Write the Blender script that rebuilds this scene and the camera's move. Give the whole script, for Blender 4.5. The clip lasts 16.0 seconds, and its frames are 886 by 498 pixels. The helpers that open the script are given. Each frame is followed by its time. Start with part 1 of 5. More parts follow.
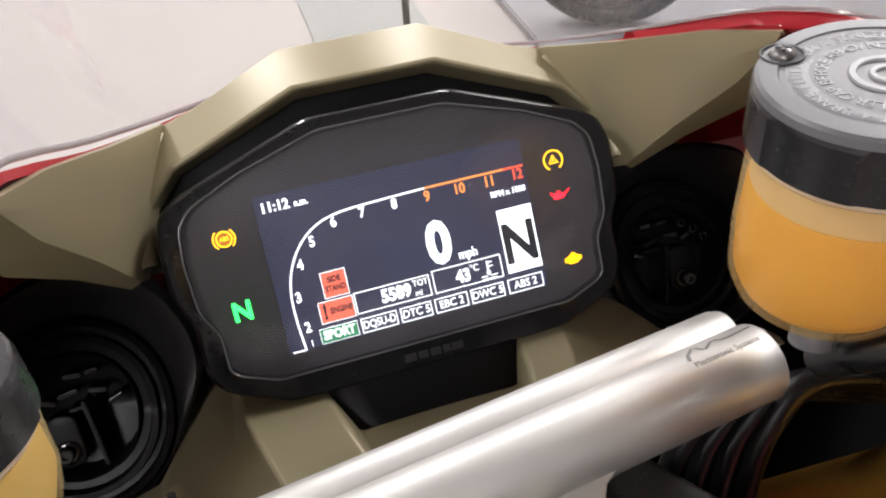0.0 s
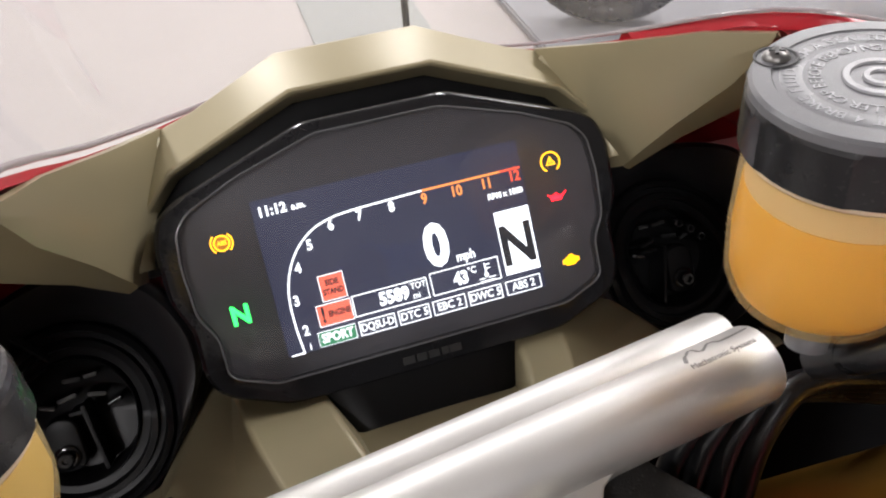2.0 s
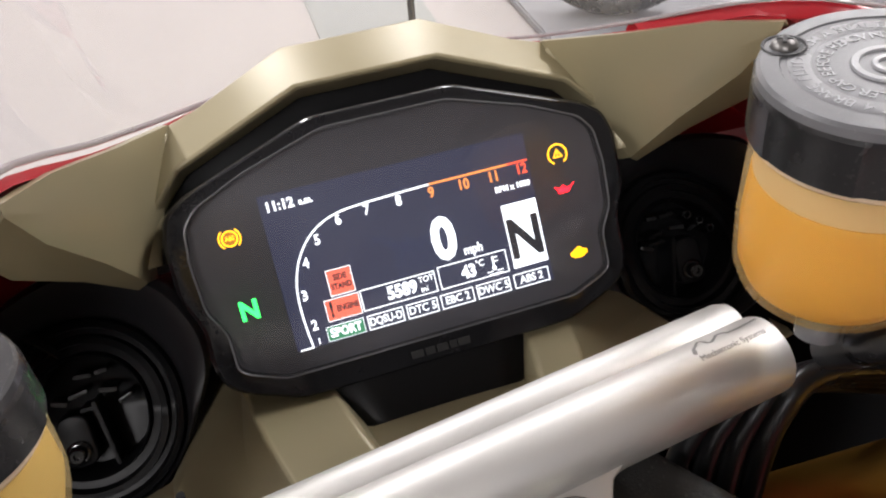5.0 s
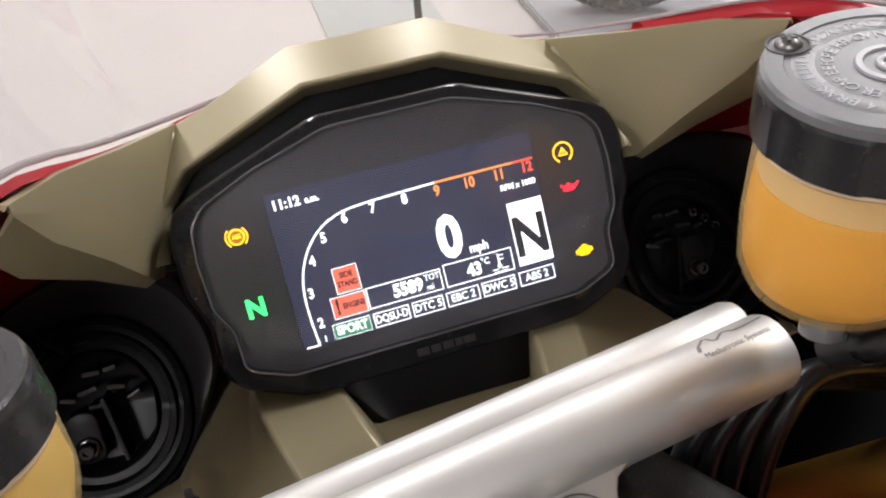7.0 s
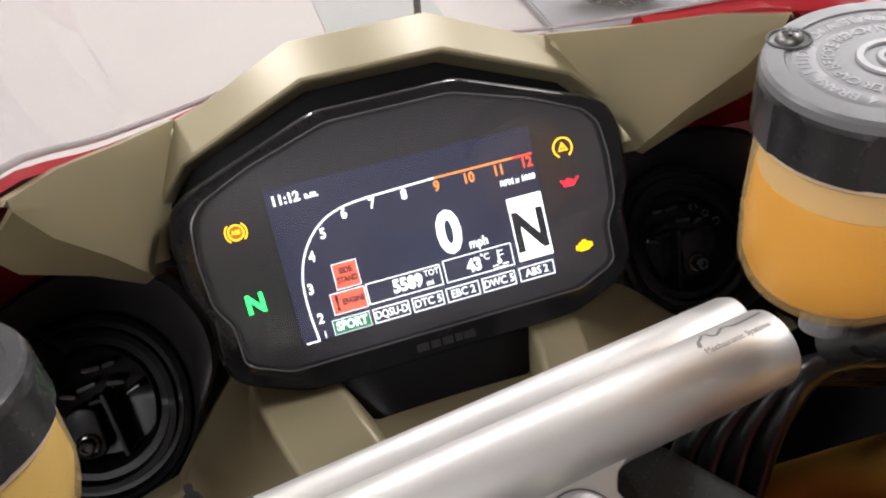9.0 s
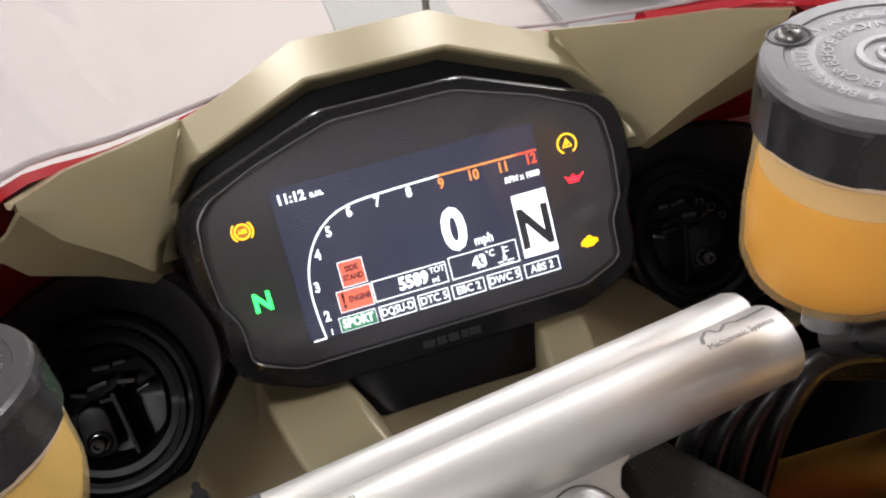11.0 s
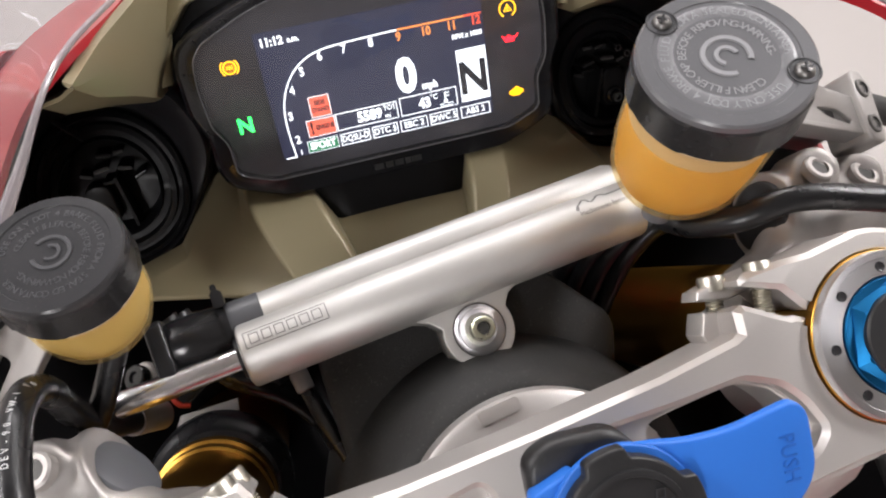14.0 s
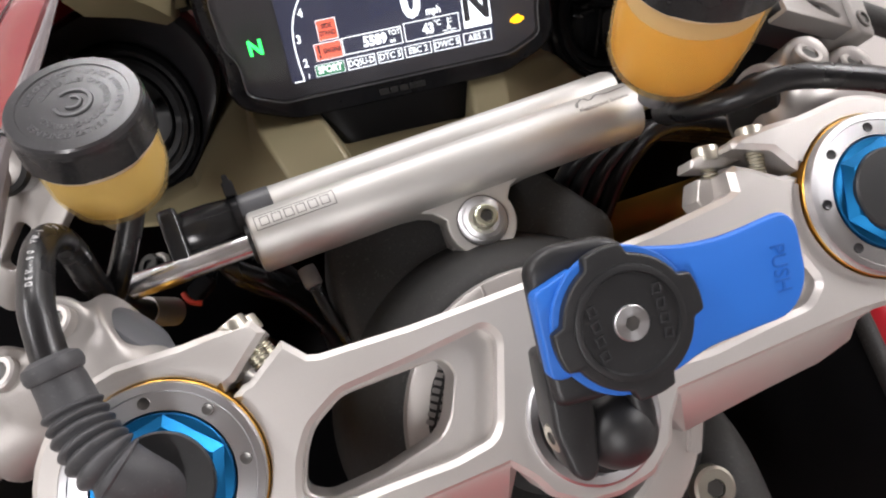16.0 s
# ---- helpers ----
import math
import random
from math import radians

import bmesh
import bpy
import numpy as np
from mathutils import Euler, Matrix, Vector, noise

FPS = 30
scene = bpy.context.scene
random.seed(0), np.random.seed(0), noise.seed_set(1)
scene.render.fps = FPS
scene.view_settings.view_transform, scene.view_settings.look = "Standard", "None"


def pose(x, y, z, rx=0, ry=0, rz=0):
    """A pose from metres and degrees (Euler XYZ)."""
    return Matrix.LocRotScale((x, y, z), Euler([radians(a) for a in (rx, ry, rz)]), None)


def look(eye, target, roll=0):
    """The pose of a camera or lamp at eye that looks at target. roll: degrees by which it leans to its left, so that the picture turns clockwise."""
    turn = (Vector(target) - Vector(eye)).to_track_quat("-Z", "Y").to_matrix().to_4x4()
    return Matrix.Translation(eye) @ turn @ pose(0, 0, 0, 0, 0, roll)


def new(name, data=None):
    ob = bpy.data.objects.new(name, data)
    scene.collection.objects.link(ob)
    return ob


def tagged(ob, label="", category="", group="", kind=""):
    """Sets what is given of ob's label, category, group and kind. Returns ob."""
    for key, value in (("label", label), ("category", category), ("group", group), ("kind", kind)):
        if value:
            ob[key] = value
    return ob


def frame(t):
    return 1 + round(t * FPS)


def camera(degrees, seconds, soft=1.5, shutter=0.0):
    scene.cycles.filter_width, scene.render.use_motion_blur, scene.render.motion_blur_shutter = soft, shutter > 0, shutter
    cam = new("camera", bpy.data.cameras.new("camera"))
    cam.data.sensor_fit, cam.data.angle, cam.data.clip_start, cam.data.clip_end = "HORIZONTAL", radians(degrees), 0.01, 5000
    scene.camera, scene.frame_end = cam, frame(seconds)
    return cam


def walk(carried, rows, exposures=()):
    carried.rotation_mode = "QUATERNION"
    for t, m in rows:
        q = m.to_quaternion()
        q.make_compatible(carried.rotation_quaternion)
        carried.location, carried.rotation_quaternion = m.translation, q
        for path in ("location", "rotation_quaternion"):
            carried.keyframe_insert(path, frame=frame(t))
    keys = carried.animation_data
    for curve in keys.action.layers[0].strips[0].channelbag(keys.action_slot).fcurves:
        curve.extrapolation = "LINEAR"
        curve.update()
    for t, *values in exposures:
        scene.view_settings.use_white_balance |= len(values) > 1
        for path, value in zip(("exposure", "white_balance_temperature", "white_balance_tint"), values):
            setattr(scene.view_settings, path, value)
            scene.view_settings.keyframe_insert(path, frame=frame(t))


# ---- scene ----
cam = camera(59.08, 16.0, soft=2.1, shutter=0.4)
PATH = [
    (0, (-0.04859, -0.03158, 1.26344), (0.02933, 0.25243, 0.99277), -3.657),
    (0.5, (-0.04906, -0.03157, 1.26261), (0.02819, 0.25206, 0.99134), -3.685),
    (1, (-0.04939, -0.03211, 1.26237), (0.02756, 0.25173, 0.99124), -3.836),
    (1.5, (-0.04757, -0.03094, 1.26327), (0.02976, 0.25259, 0.99192), -3.935),
    (2, (-0.04688, -0.03127, 1.26461), (0.03031, 0.25256, 0.99353), -4.098),
    (2.5, (-0.04799, -0.03157, 1.26377), (0.02881, 0.25205, 0.99236), -4.241),
    (3, (-0.04798, -0.03122, 1.26342), (0.02874, 0.25227, 0.99186), -4.332),
    (3.5, (-0.04755, -0.03135, 1.26418), (0.02866, 0.25210, 0.99242), -4.461),
    (4, (-0.04663, -0.03128, 1.26415), (0.02792, 0.25197, 0.99174), -4.827),
    (6.5, (-0.04704, -0.03188, 1.26485), (0.02329, 0.25150, 0.99145), -5.543),
    (7, (-0.04642, -0.03213, 1.26536), (0.02246, 0.25117, 0.99151), -5.727),
    (7.5, (-0.04749, -0.03261, 1.26554), (0.02269, 0.25069, 0.99201), -5.519),
    (8, (-0.04777, -0.03218, 1.26458), (0.02205, 0.25067, 0.99049), -5.600),
    (8.5, (-0.04736, -0.03188, 1.26474), (0.02173, 0.25040, 0.98989), -5.669),
    (11, (-0.04422, -0.03275, 1.26668), (0.01837, 0.24883, 0.98956), -7.016),
    (11.5, (-0.04443, -0.03360, 1.26845), (0.01240, 0.24269, 0.98484), -7.666),
    (12, (-0.04167, -0.03661, 1.26947), (0.01046, 0.23194, 0.97763), -7.916),
    (12.5, (-0.04637, -0.03190, 1.28832), (-0.00729, 0.22139, 0.98121), -9.336),
    (13, (-0.04506, -0.03525, 1.31873), (-0.00935, 0.17810, 0.98227), -6.490),
    (13.5, (-0.04202, -0.03712, 1.34852), (0.00589, 0.14265, 0.99441), -0.651),
    (14, (-0.04427, -0.04181, 1.36264), (0.01104, 0.12253, 1.00217), 2.736),
    (14.5, (-0.04587, -0.04544, 1.36460), (0.01095, 0.11486, 1.00256), 3.914),
    (15, (-0.06008, -0.06654, 1.35326), (-0.00328, 0.09530, 0.99190), 4.046),
    (15.5, (-0.06091, -0.08198, 1.34333), (-0.00464, 0.08538, 0.98441), 2.905),
    (16, (-0.05867, -0.09286, 1.34722), (-0.00260, 0.08287, 0.99229), 1.514),
]
walk(cam, [(t, look(eye, target, roll)) for t, eye, target, roll in PATH])

# ---- light ----
world = bpy.data.worlds.new("world")
scene.world = world
world.use_nodes = True
world.node_tree.nodes["Background"].inputs[0].default_value = (0.9, 0.92, 1.0, 1)
world.node_tree.nodes["Background"].inputs[1].default_value = 0.25
scene.view_settings.exposure = 0.455
# Lamps are unseen: the third is added fill, the last feeds the cap's sheen.
LAMPS = [  # x, y, width, length, watts
    (-2.1, 1.3, 0.3, 2.2, 66), (2.1, 0.9, 0.3, 1.6, 74), (-1.2, -2.2, 0.3, 2.0, 54), (-0.6, 4.0, 0.3, 2.0, 90), (1.3, 4.0, 0.3, 2.0, 66), (2.6, 2.9, 0.8, 2.4, 36),
]
ROOM_H = 3.0

# ---- frames of the machine ----
def basis(origin, zdir, xdir):
    z = Vector(zdir).normalized()
    x = Vector(xdir)
    x = (x - z * x.dot(z)).normalized()
    y = z.cross(x)
    return Matrix.Translation(origin) @ Matrix((x, y, z)).transposed().to_4x4()

S = basis((0, 0.20, 1.05), (0, -0.81915, 0.57358), (1, 0, 0))           # display: x right, y up, z to the rider
Y = basis((0.0041, -0.0159, 1.1207), (0.041, -0.3427, 0.9385), (0.9932, 0.1166, -0.0008))  # yoke
M = basis((0.0094, -0.0361, 1.166), (0.02, -0.52, 0.854), (1, 0.1, 0))   # phone mount head
D = basis((0.0008, 0.0794, 1.0675), (0.05, -0.28, 0.955), (0.1755, 0.0218, 0.001))  # steering damper
RR = basis((0.0907, 0.0877, 1.1684), (-0.07, 0.065, 0.995), (1, 0, 0))   # front brake reservoir, cap top
RL = basis((-0.1235, 0.0838, 1.1526), (0.0104, 0.1485, 1.0), (1, 0, 0))    # clutch reservoir, cap top
I4 = Matrix.Identity(4)

# ---- materials ----
def material(name, color, rough=0.5, metal=0.0, vary=0.0, scale=40.0, bump=0.0, bump_scale=None, rough_vary=0.0,
             emit=None, strength=0.0, coat=0.0, transmission=0.0, ior=1.45, sss=0.0, stretch=(1, 1, 1), spec=0.5, dust=0.000):
    m = bpy.data.materials.new(name)
    m.use_nodes = True
    nt = m.node_tree
    p = nt.nodes["Principled BSDF"]
    p.inputs["Base Color"].default_value = (*color, 1)
    p.inputs["Roughness"].default_value = rough
    p.inputs["Metallic"].default_value = metal
    p.inputs["Coat Weight"].default_value = coat
    p.inputs["Coat Roughness"].default_value = 0.06
    p.inputs["Transmission Weight"].default_value = transmission
    p.inputs["IOR"].default_value = ior
    p.inputs["Specular IOR Level"].default_value = spec
    if sss:
        p.inputs["Subsurface Weight"].default_value = sss
        p.inputs["Subsurface Radius"].default_value = (1.0, 0.6, 0.2)
        p.inputs["Subsurface Scale"].default_value = 0.01
    if emit:
        p.inputs["Emission Color"].default_value = (*emit, 1)
        p.inputs["Emission Strength"].default_value = strength
    if vary or bump or rough_vary or dust:
        co = nt.nodes.new("ShaderNodeTexCoord")
        mp = nt.nodes.new("ShaderNodeMapping")
        mp.inputs["Scale"].default_value = stretch
        nt.links.new(co.outputs["Object"], mp.inputs["Vector"])
        big = nt.nodes.new("ShaderNodeTexNoise")
        big.inputs["Scale"].default_value = scale
        big.inputs["Detail"].default_value = 5
        nt.links.new(mp.outputs[0], big.inputs["Vector"])
        fine = nt.nodes.new("ShaderNodeTexNoise")
        fine.inputs["Scale"].default_value = bump_scale or scale * 14
        fine.inputs["Detail"].default_value = 3
        nt.links.new(mp.outputs[0], fine.inputs["Vector"])
        base_out = None
        if vary:
            mix = nt.nodes.new("ShaderNodeMix")
            mix.data_type = "RGBA"
            mix.inputs[6].default_value = (*[c * (1 - vary) for c in color], 1)
            mix.inputs[7].default_value = (*[min(1, c * (1 + vary)) for c in color], 1)
            add = nt.nodes.new("ShaderNodeMath")
            add.operation = "MULTIPLY_ADD"
            add.inputs[1].default_value = 0.35
            nt.links.new(fine.outputs["Fac"], add.inputs[0])
            sc = nt.nodes.new("ShaderNodeMath")
            sc.operation = "MULTIPLY"
            sc.inputs[1].default_value = 0.65
            nt.links.new(big.outputs["Fac"], sc.inputs[0])
            nt.links.new(sc.outputs[0], add.inputs[2])
            nt.links.new(add.outputs[0], mix.inputs[0])
            base_out = mix.outputs[2]
        if dust:
            vo = nt.nodes.new("ShaderNodeTexNoise")
            vo.inputs["Scale"].default_value = 900
            vo.inputs["Detail"].default_value = 1
            nt.links.new(co.outputs["Object"], vo.inputs["Vector"])
            rp = nt.nodes.new("ShaderNodeValToRGB")
            rp.color_ramp.elements[0].position = 0.66
            rp.color_ramp.elements[1].position = 0.72
            nt.links.new(vo.outputs["Fac"], rp.inputs[0])
            ml = nt.nodes.new("ShaderNodeMath")
            ml.operation = "MULTIPLY"
            ml.inputs[1].default_value = dust
            nt.links.new(rp.outputs["Color"], ml.inputs[0])
            dm = nt.nodes.new("ShaderNodeMix")
            dm.data_type = "RGBA"
            dm.inputs[6].default_value = (*color, 1)
            dm.inputs[7].default_value = (0.45, 0.43, 0.4, 1)
            nt.links.new(ml.outputs[0], dm.inputs[0])
            if base_out:
                nt.links.new(base_out, dm.inputs[6])
            base_out = dm.outputs[2]
        if base_out:
            nt.links.new(base_out, p.inputs["Base Color"])
        if rough_vary:
            rm = nt.nodes.new("ShaderNodeMapRange")
            rm.inputs["To Min"].default_value = max(0.02, rough - rough_vary)
            rm.inputs["To Max"].default_value = min(1, rough + rough_vary)
            nt.links.new(big.outputs["Fac"], rm.inputs[0])
            nt.links.new(rm.outputs[0], p.inputs["Roughness"])
        if bump:
            bp = nt.nodes.new("ShaderNodeBump")
            bp.inputs["Strength"].default_value = bump
            bp.inputs["Distance"].default_value = 0.0004
            nt.links.new(fine.outputs["Fac"], bp.inputs["Height"])
            nt.links.new(bp.outputs[0], p.inputs["Normal"])
    return m

def clear_sheet(name, tint, rough=0.03, ior=1.45, gain=1.0, haze=0.0):
    m = bpy.data.materials.new(name)
    m.use_nodes = True
    nt = m.node_tree
    nt.nodes.remove(nt.nodes["Principled BSDF"])
    tr = nt.nodes.new("ShaderNodeBsdfTransparent")
    tr.inputs[0].default_value = (*tint, 1)
    gl = nt.nodes.new("ShaderNodeBsdfGlossy")
    gl.inputs["Roughness"].default_value = rough
    fr = nt.nodes.new("ShaderNodeFresnel")
    fr.inputs["IOR"].default_value = ior
    k = nt.nodes.new("ShaderNodeMath")
    k.operation = "MULTIPLY"
    k.inputs[1].default_value = gain
    mix = nt.nodes.new("ShaderNodeMixShader")
    nt.links.new(fr.outputs[0], k.inputs[0])
    nt.links.new(k.outputs[0], mix.inputs[0])
    # Pale film paints a reflected veil, with some dust on the acrylic.
    film = nt.nodes.new("ShaderNodeBsdfDiffuse")
    film.inputs[0].default_value = (0.72, 0.70, 0.72, 1)
    dusty = nt.nodes.new("ShaderNodeMixShader")
    dusty.inputs[0].default_value = haze
    nt.links.new(tr.outputs[0], dusty.inputs[1])
    nt.links.new(film.outputs[0], dusty.inputs[2])
    nt.links.new(dusty.outputs[0], mix.inputs[1])
    nt.links.new(gl.outputs[0], mix.inputs[2])
    nt.links.new(mix.outputs[0], nt.nodes["Material Output"].inputs[0])
    return m

SAND = material("sand paint", (0.270, 0.233, 0.142), 0.36, 0.15, 0.06, 30, 0.05, 1500, 0.05)
RED = material("red paint", (0.33, 0.010, 0.018), 0.3, 0.0, 0.05, 12, 0.02, 900, 0.04, coat=0.08, spec=0.35)
WHITE_PAINT = material("white paint", (0.78, 0.77, 0.75), 0.3, 0, 0.03, 20, coat=0.3)
ALU = material("blasted aluminium", (0.56, 0.55, 0.53), 0.50, 0.80, 0.05, 40, 0.08, 2200, 0.05, stretch=(1, 1, 1), dust=0.010)
ALU_YOKE = material("forged aluminium yoke", (0.57, 0.545, 0.525), 0.44, 0.75, 0.05, 25, 0.12, 1800, 0.06, dust=0.021)
CAST = material("cast clamp aluminium", (0.37, 0.35, 0.335), 0.46, 0.7, 0.07, 30, 0.2, 1500, 0.06, dust=0.017)
PERCH = material("grey cast perch", (0.30, 0.285, 0.275), 0.5, 0.6, 0.08, 30, 0.2, 1500, 0.06)
STEEL = material("zinc steel", (0.55, 0.53, 0.46), 0.36, 1.0, 0.1, 60, 0.1, 1500, 0.08)
ZINC = material("bright zinc", (0.66, 0.66, 0.52), 0.28, 1.0, 0.06, 80, 0.05, 1500, 0.06)
CHROME = material("chrome rod", (0.72, 0.71, 0.72), 0.24, 1.0, 0.04, 60)
def turned_metal(name, color, rough):
    """Lathe-turned metal: its gloss is drawn out round the turning axis."""
    m = material(name, color, rough, 1.0, 0.05, 60, 0.05, 3000)
    nt = m.node_tree
    tg = nt.nodes.new("ShaderNodeTangent")
    tg.direction_type, tg.axis = "RADIAL", "Z"
    p = nt.nodes["Principled BSDF"]
    p.inputs["Anisotropic"].default_value = 0.75
    nt.links.new(tg.outputs[0], p.inputs["Tangent"])
    return m

RING_METAL = turned_metal("turned ring aluminium", (0.56, 0.56, 0.575), 0.36)
BLUE_RING = turned_metal("turned blue aluminium", (0.015, 0.155, 0.37), 0.40)
TURNED = material("turned aluminium", (0.50, 0.51, 0.54), 0.38, 1.0, 0.05, 60, 0.05, 3000)
GOLD = material("gold anodised", (0.50, 0.27, 0.05), 0.32, 1.0, 0.08, 30, 0.03, 1200, 0.05)
BLUE_PLASTIC = material("blue plastic", (0.018, 0.135, 0.53), 0.48, 0, 0.04, 40, 0.12, 3500)
BLUE_DARK = material("dark blue plastic", (0.014, 0.100, 0.41), 0.5, 0, 0.04, 40)
BLACK = material("black plastic", (0.014, 0.014, 0.015), 0.42, 0, 0.15, 40, 0.12, 3000, 0.08, dust=0.017)
BLACK_DUCT = material("black moulded plastic", (0.014, 0.0135, 0.015), 0.34, 0, 0.15, 30, 0.1, 2000, 0.06)
BLACK_GLOSS = material("gloss black plastic", (0.011, 0.011, 0.0125), 0.12, 0, 0.1, 40, rough_vary=0.04)
GRAPHITE = material("graphite cast frame", (0.020, 0.0195, 0.019), 0.6, 0.1, 0.12, 30, 0.6, 1600, 0.06, dust=0.087)
CAP = material("cap plastic", (0.024, 0.024, 0.026), 0.42, 0, 0.10, 60, 0.25, 2600, 0.05, dust=0.035)
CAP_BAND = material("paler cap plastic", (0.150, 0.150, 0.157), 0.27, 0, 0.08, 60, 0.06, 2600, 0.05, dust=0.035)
# Grey lifted for the sheen on the brake cap's top; also the grey spout.
CAP_GREY = material("grey sheen plastic", (0.108, 0.108, 0.114), 0.24, 0, 0.08, 60, 0.06, 2600, 0.05, dust=0.035)
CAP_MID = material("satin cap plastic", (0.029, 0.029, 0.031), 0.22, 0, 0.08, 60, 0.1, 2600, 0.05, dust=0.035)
SKIRT = material("black ribbed plastic", (0.014, 0.014, 0.015), 0.27, 0, 0.10, 60, 0.2, 2600, 0.05, dust=0.03)
LETTER = material("moulded letters", (0.26, 0.26, 0.27), 0.24, 0, 0.08, 60, 0.06, 2600, 0.05, dust=0.035)
# Paler than the clutch cap: edge highlights of the relief put into the colour.
LETTER_DARK = material("edge-lit dark letters", (0.060, 0.060, 0.064), 0.30, 0, 0.08, 60)
RUBBER = material("rubber", (0.008, 0.008, 0.009), 0.28, 0, 0.15, 40, 0.15, 2000, 0.06, dust=0.02)
RUBBER_GREY = material("dusty rubber boot", (0.050, 0.050, 0.054), 0.55, 0, 0.15, 40, 0.3, 2000, 0.05, dust=0.052)
def translucent(name, color, through_color, clear, rough=0.3):
    """A milky plastic: part clear, part scattering light through itself, with a gloss."""
    m = material(name, color, rough, 0, 0.10, 55, 0.05, 1500, stretch=(1, 1, 0.5))
    nt = m.node_tree
    p = nt.nodes["Principled BSDF"]
    tl = nt.nodes.new("ShaderNodeBsdfTranslucent")
    tl.inputs[0].default_value = (*through_color, 1)
    tr = nt.nodes.new("ShaderNodeBsdfTransparent")
    tr.inputs[0].default_value = (*through_color, 1)
    a, b = nt.nodes.new("ShaderNodeMixShader"), nt.nodes.new("ShaderNodeMixShader")
    a.inputs[0].default_value, b.inputs[0].default_value = 0.4, clear
    nt.links.new(p.outputs[0], a.inputs[1])
    nt.links.new(tl.outputs[0], a.inputs[2])
    nt.links.new(a.outputs[0], b.inputs[1])
    nt.links.new(tr.outputs[0], b.inputs[2])
    nt.links.new(b.outputs[0], nt.nodes["Material Output"].inputs[0])
    return m

RESERVOIR = translucent("translucent tank", (0.84, 0.63, 0.32), (1.0, 0.93, 0.72), 0.78, 0.15)
FLUID = translucent("brake fluid", (0.74, 0.43, 0.035), (1.0, 0.65, 0.085), 0.0, 0.3)
FLUID_PALE = translucent("pale brake fluid", (0.68, 0.54, 0.24), (1.0, 0.85, 0.42), 0.0, 0.3)
MILKY = translucent("milky plastic", (0.80, 0.68, 0.52), (1.0, 0.90, 0.72), 0.15, 0.3)
LENS = clear_sheet("instrument cover", (0.9, 0.9, 0.92), 0.05, 1.5, 1.0, 0.025)
SCREEN_GLASS = clear_sheet("windscreen acrylic", (0.97, 0.97, 0.98), 0.02, 1.49, 1.0, 0.14)
EDGE = material("acrylic edge", (0.40, 0.36, 0.37), 0.15, 0, 0.1, 30, transmission=0.5)
PANEL = material("display surround", (0.062, 0.060, 0.068), 0.3, 0, 0.05, 50)
MARK = material("engraved mark", (0.20, 0.195, 0.19), 0.6, 0.5)
SCREW_DARK = material("dull steel screw", (0.16, 0.155, 0.15), 0.34, 0.9, 0.1, 80)
BRAND_DARK = material("dark moulded mark", (0.03, 0.03, 0.03), 0.35)
SHROUD = material("satin black cover", (0.0145, 0.014, 0.0155), 0.32, 0, 0.15, 30, 0.08, 2000, 0.06, spec=0.32)
DEEP = material("deep gloss black", (0.004, 0.004, 0.0045), 0.10, 0, 0.1, 40, rough_vary=0.03, spec=0.5)
# Blacker, duller than the other black plastics: recess shade put into the colour.
CAVITY = material("shaded cavity plastic", (0.0045, 0.0045, 0.005), 0.36, 0, 0.1, 40, 0.05, 1500, spec=0.18)
PLUG_GREY = material("lit grey plug", (0.095, 0.098, 0.108), 0.45, 0, 0.06, 60, 0.1, 2000)
LENS_LINE = material("lens highlight grey", (0.10, 0.10, 0.105), 0.2, 0)
COLLAR_GREY = material("grey rubber collar", (0.060, 0.061, 0.066), 0.42, 0, 0.08, 60, 0.1, 2000)
SATIN_BLACK = material("shiny black plastic", (0.012, 0.012, 0.013), 0.20, 0, 0.1, 40, 0.04, 2000, 0.05)
WIRE_RED = material("red wire", (0.35, 0.030, 0.015), 0.4)
SOCKET = material("shaded hexagon socket", (0.05, 0.048, 0.045), 0.4, 0.3)
PRINT = material("white print", (0.6, 0.6, 0.6), 0.6)
FLOOR = material("polished floor", (0.262, 0.241, 0.230), 0.5, 0, 0.03, 1.2, 0.02, 60)
MAT_GREY = material("grey floor mat", (0.20, 0.20, 0.21), 0.7, 0, 0.06, 4, 0.2, 500)
MAT_PALE = material("pale floor mat", (0.195, 0.200, 0.192), 0.6, 0, 0.06, 4, 0.2, 500)
MAT_DARK = material("dark floor mat", (0.035, 0.037, 0.045), 0.7, 0, 0.1, 6, 0.3, 400)
# Unseen ceiling, kept grey to hold down the light it bounces.
CEILING = material("low-bounce grey ceiling", (0.36, 0.35, 0.34), 0.8, 0, 0.03, 2, 0.05, 200)
WALL = material("wall paint", (0.78, 0.75, 0.72), 0.8, 0, 0.03, 2, 0.05, 200)

def glow(name, color, strength):
    return material(name, (0.02, 0.02, 0.02), 0.5, emit=color, strength=strength)

UI_BG = glow("display back light", (0.022, 0.027, 0.070), 0.75)
UI_WHITE = glow("display white", (0.93, 0.97, 1.0), 1.8)
UI_ORANGE = glow("display orange", (1.0, 0.31, 0.07), 1.35)
UI_RED = glow("display red", (1.0, 0.10, 0.045), 1.35)
UI_ALERT = glow("display alert", (1.0, 0.15, 0.085), 1.2)
UI_GREEN = glow("display green", (0.03, 0.35, 0.14), 0.7)
UI_DARK = glow("display dark", (0.01, 0.01, 0.02), 0.4)
LED_AMBER = glow("amber telltale", (1.0, 0.46, 0.01), 2.6)
LED_DIM = glow("dim amber glow", (1.0, 0.33, 0.01), 0.5)
LED_GREEN = glow("green telltale", (0.03, 0.95, 0.11), 3.5)
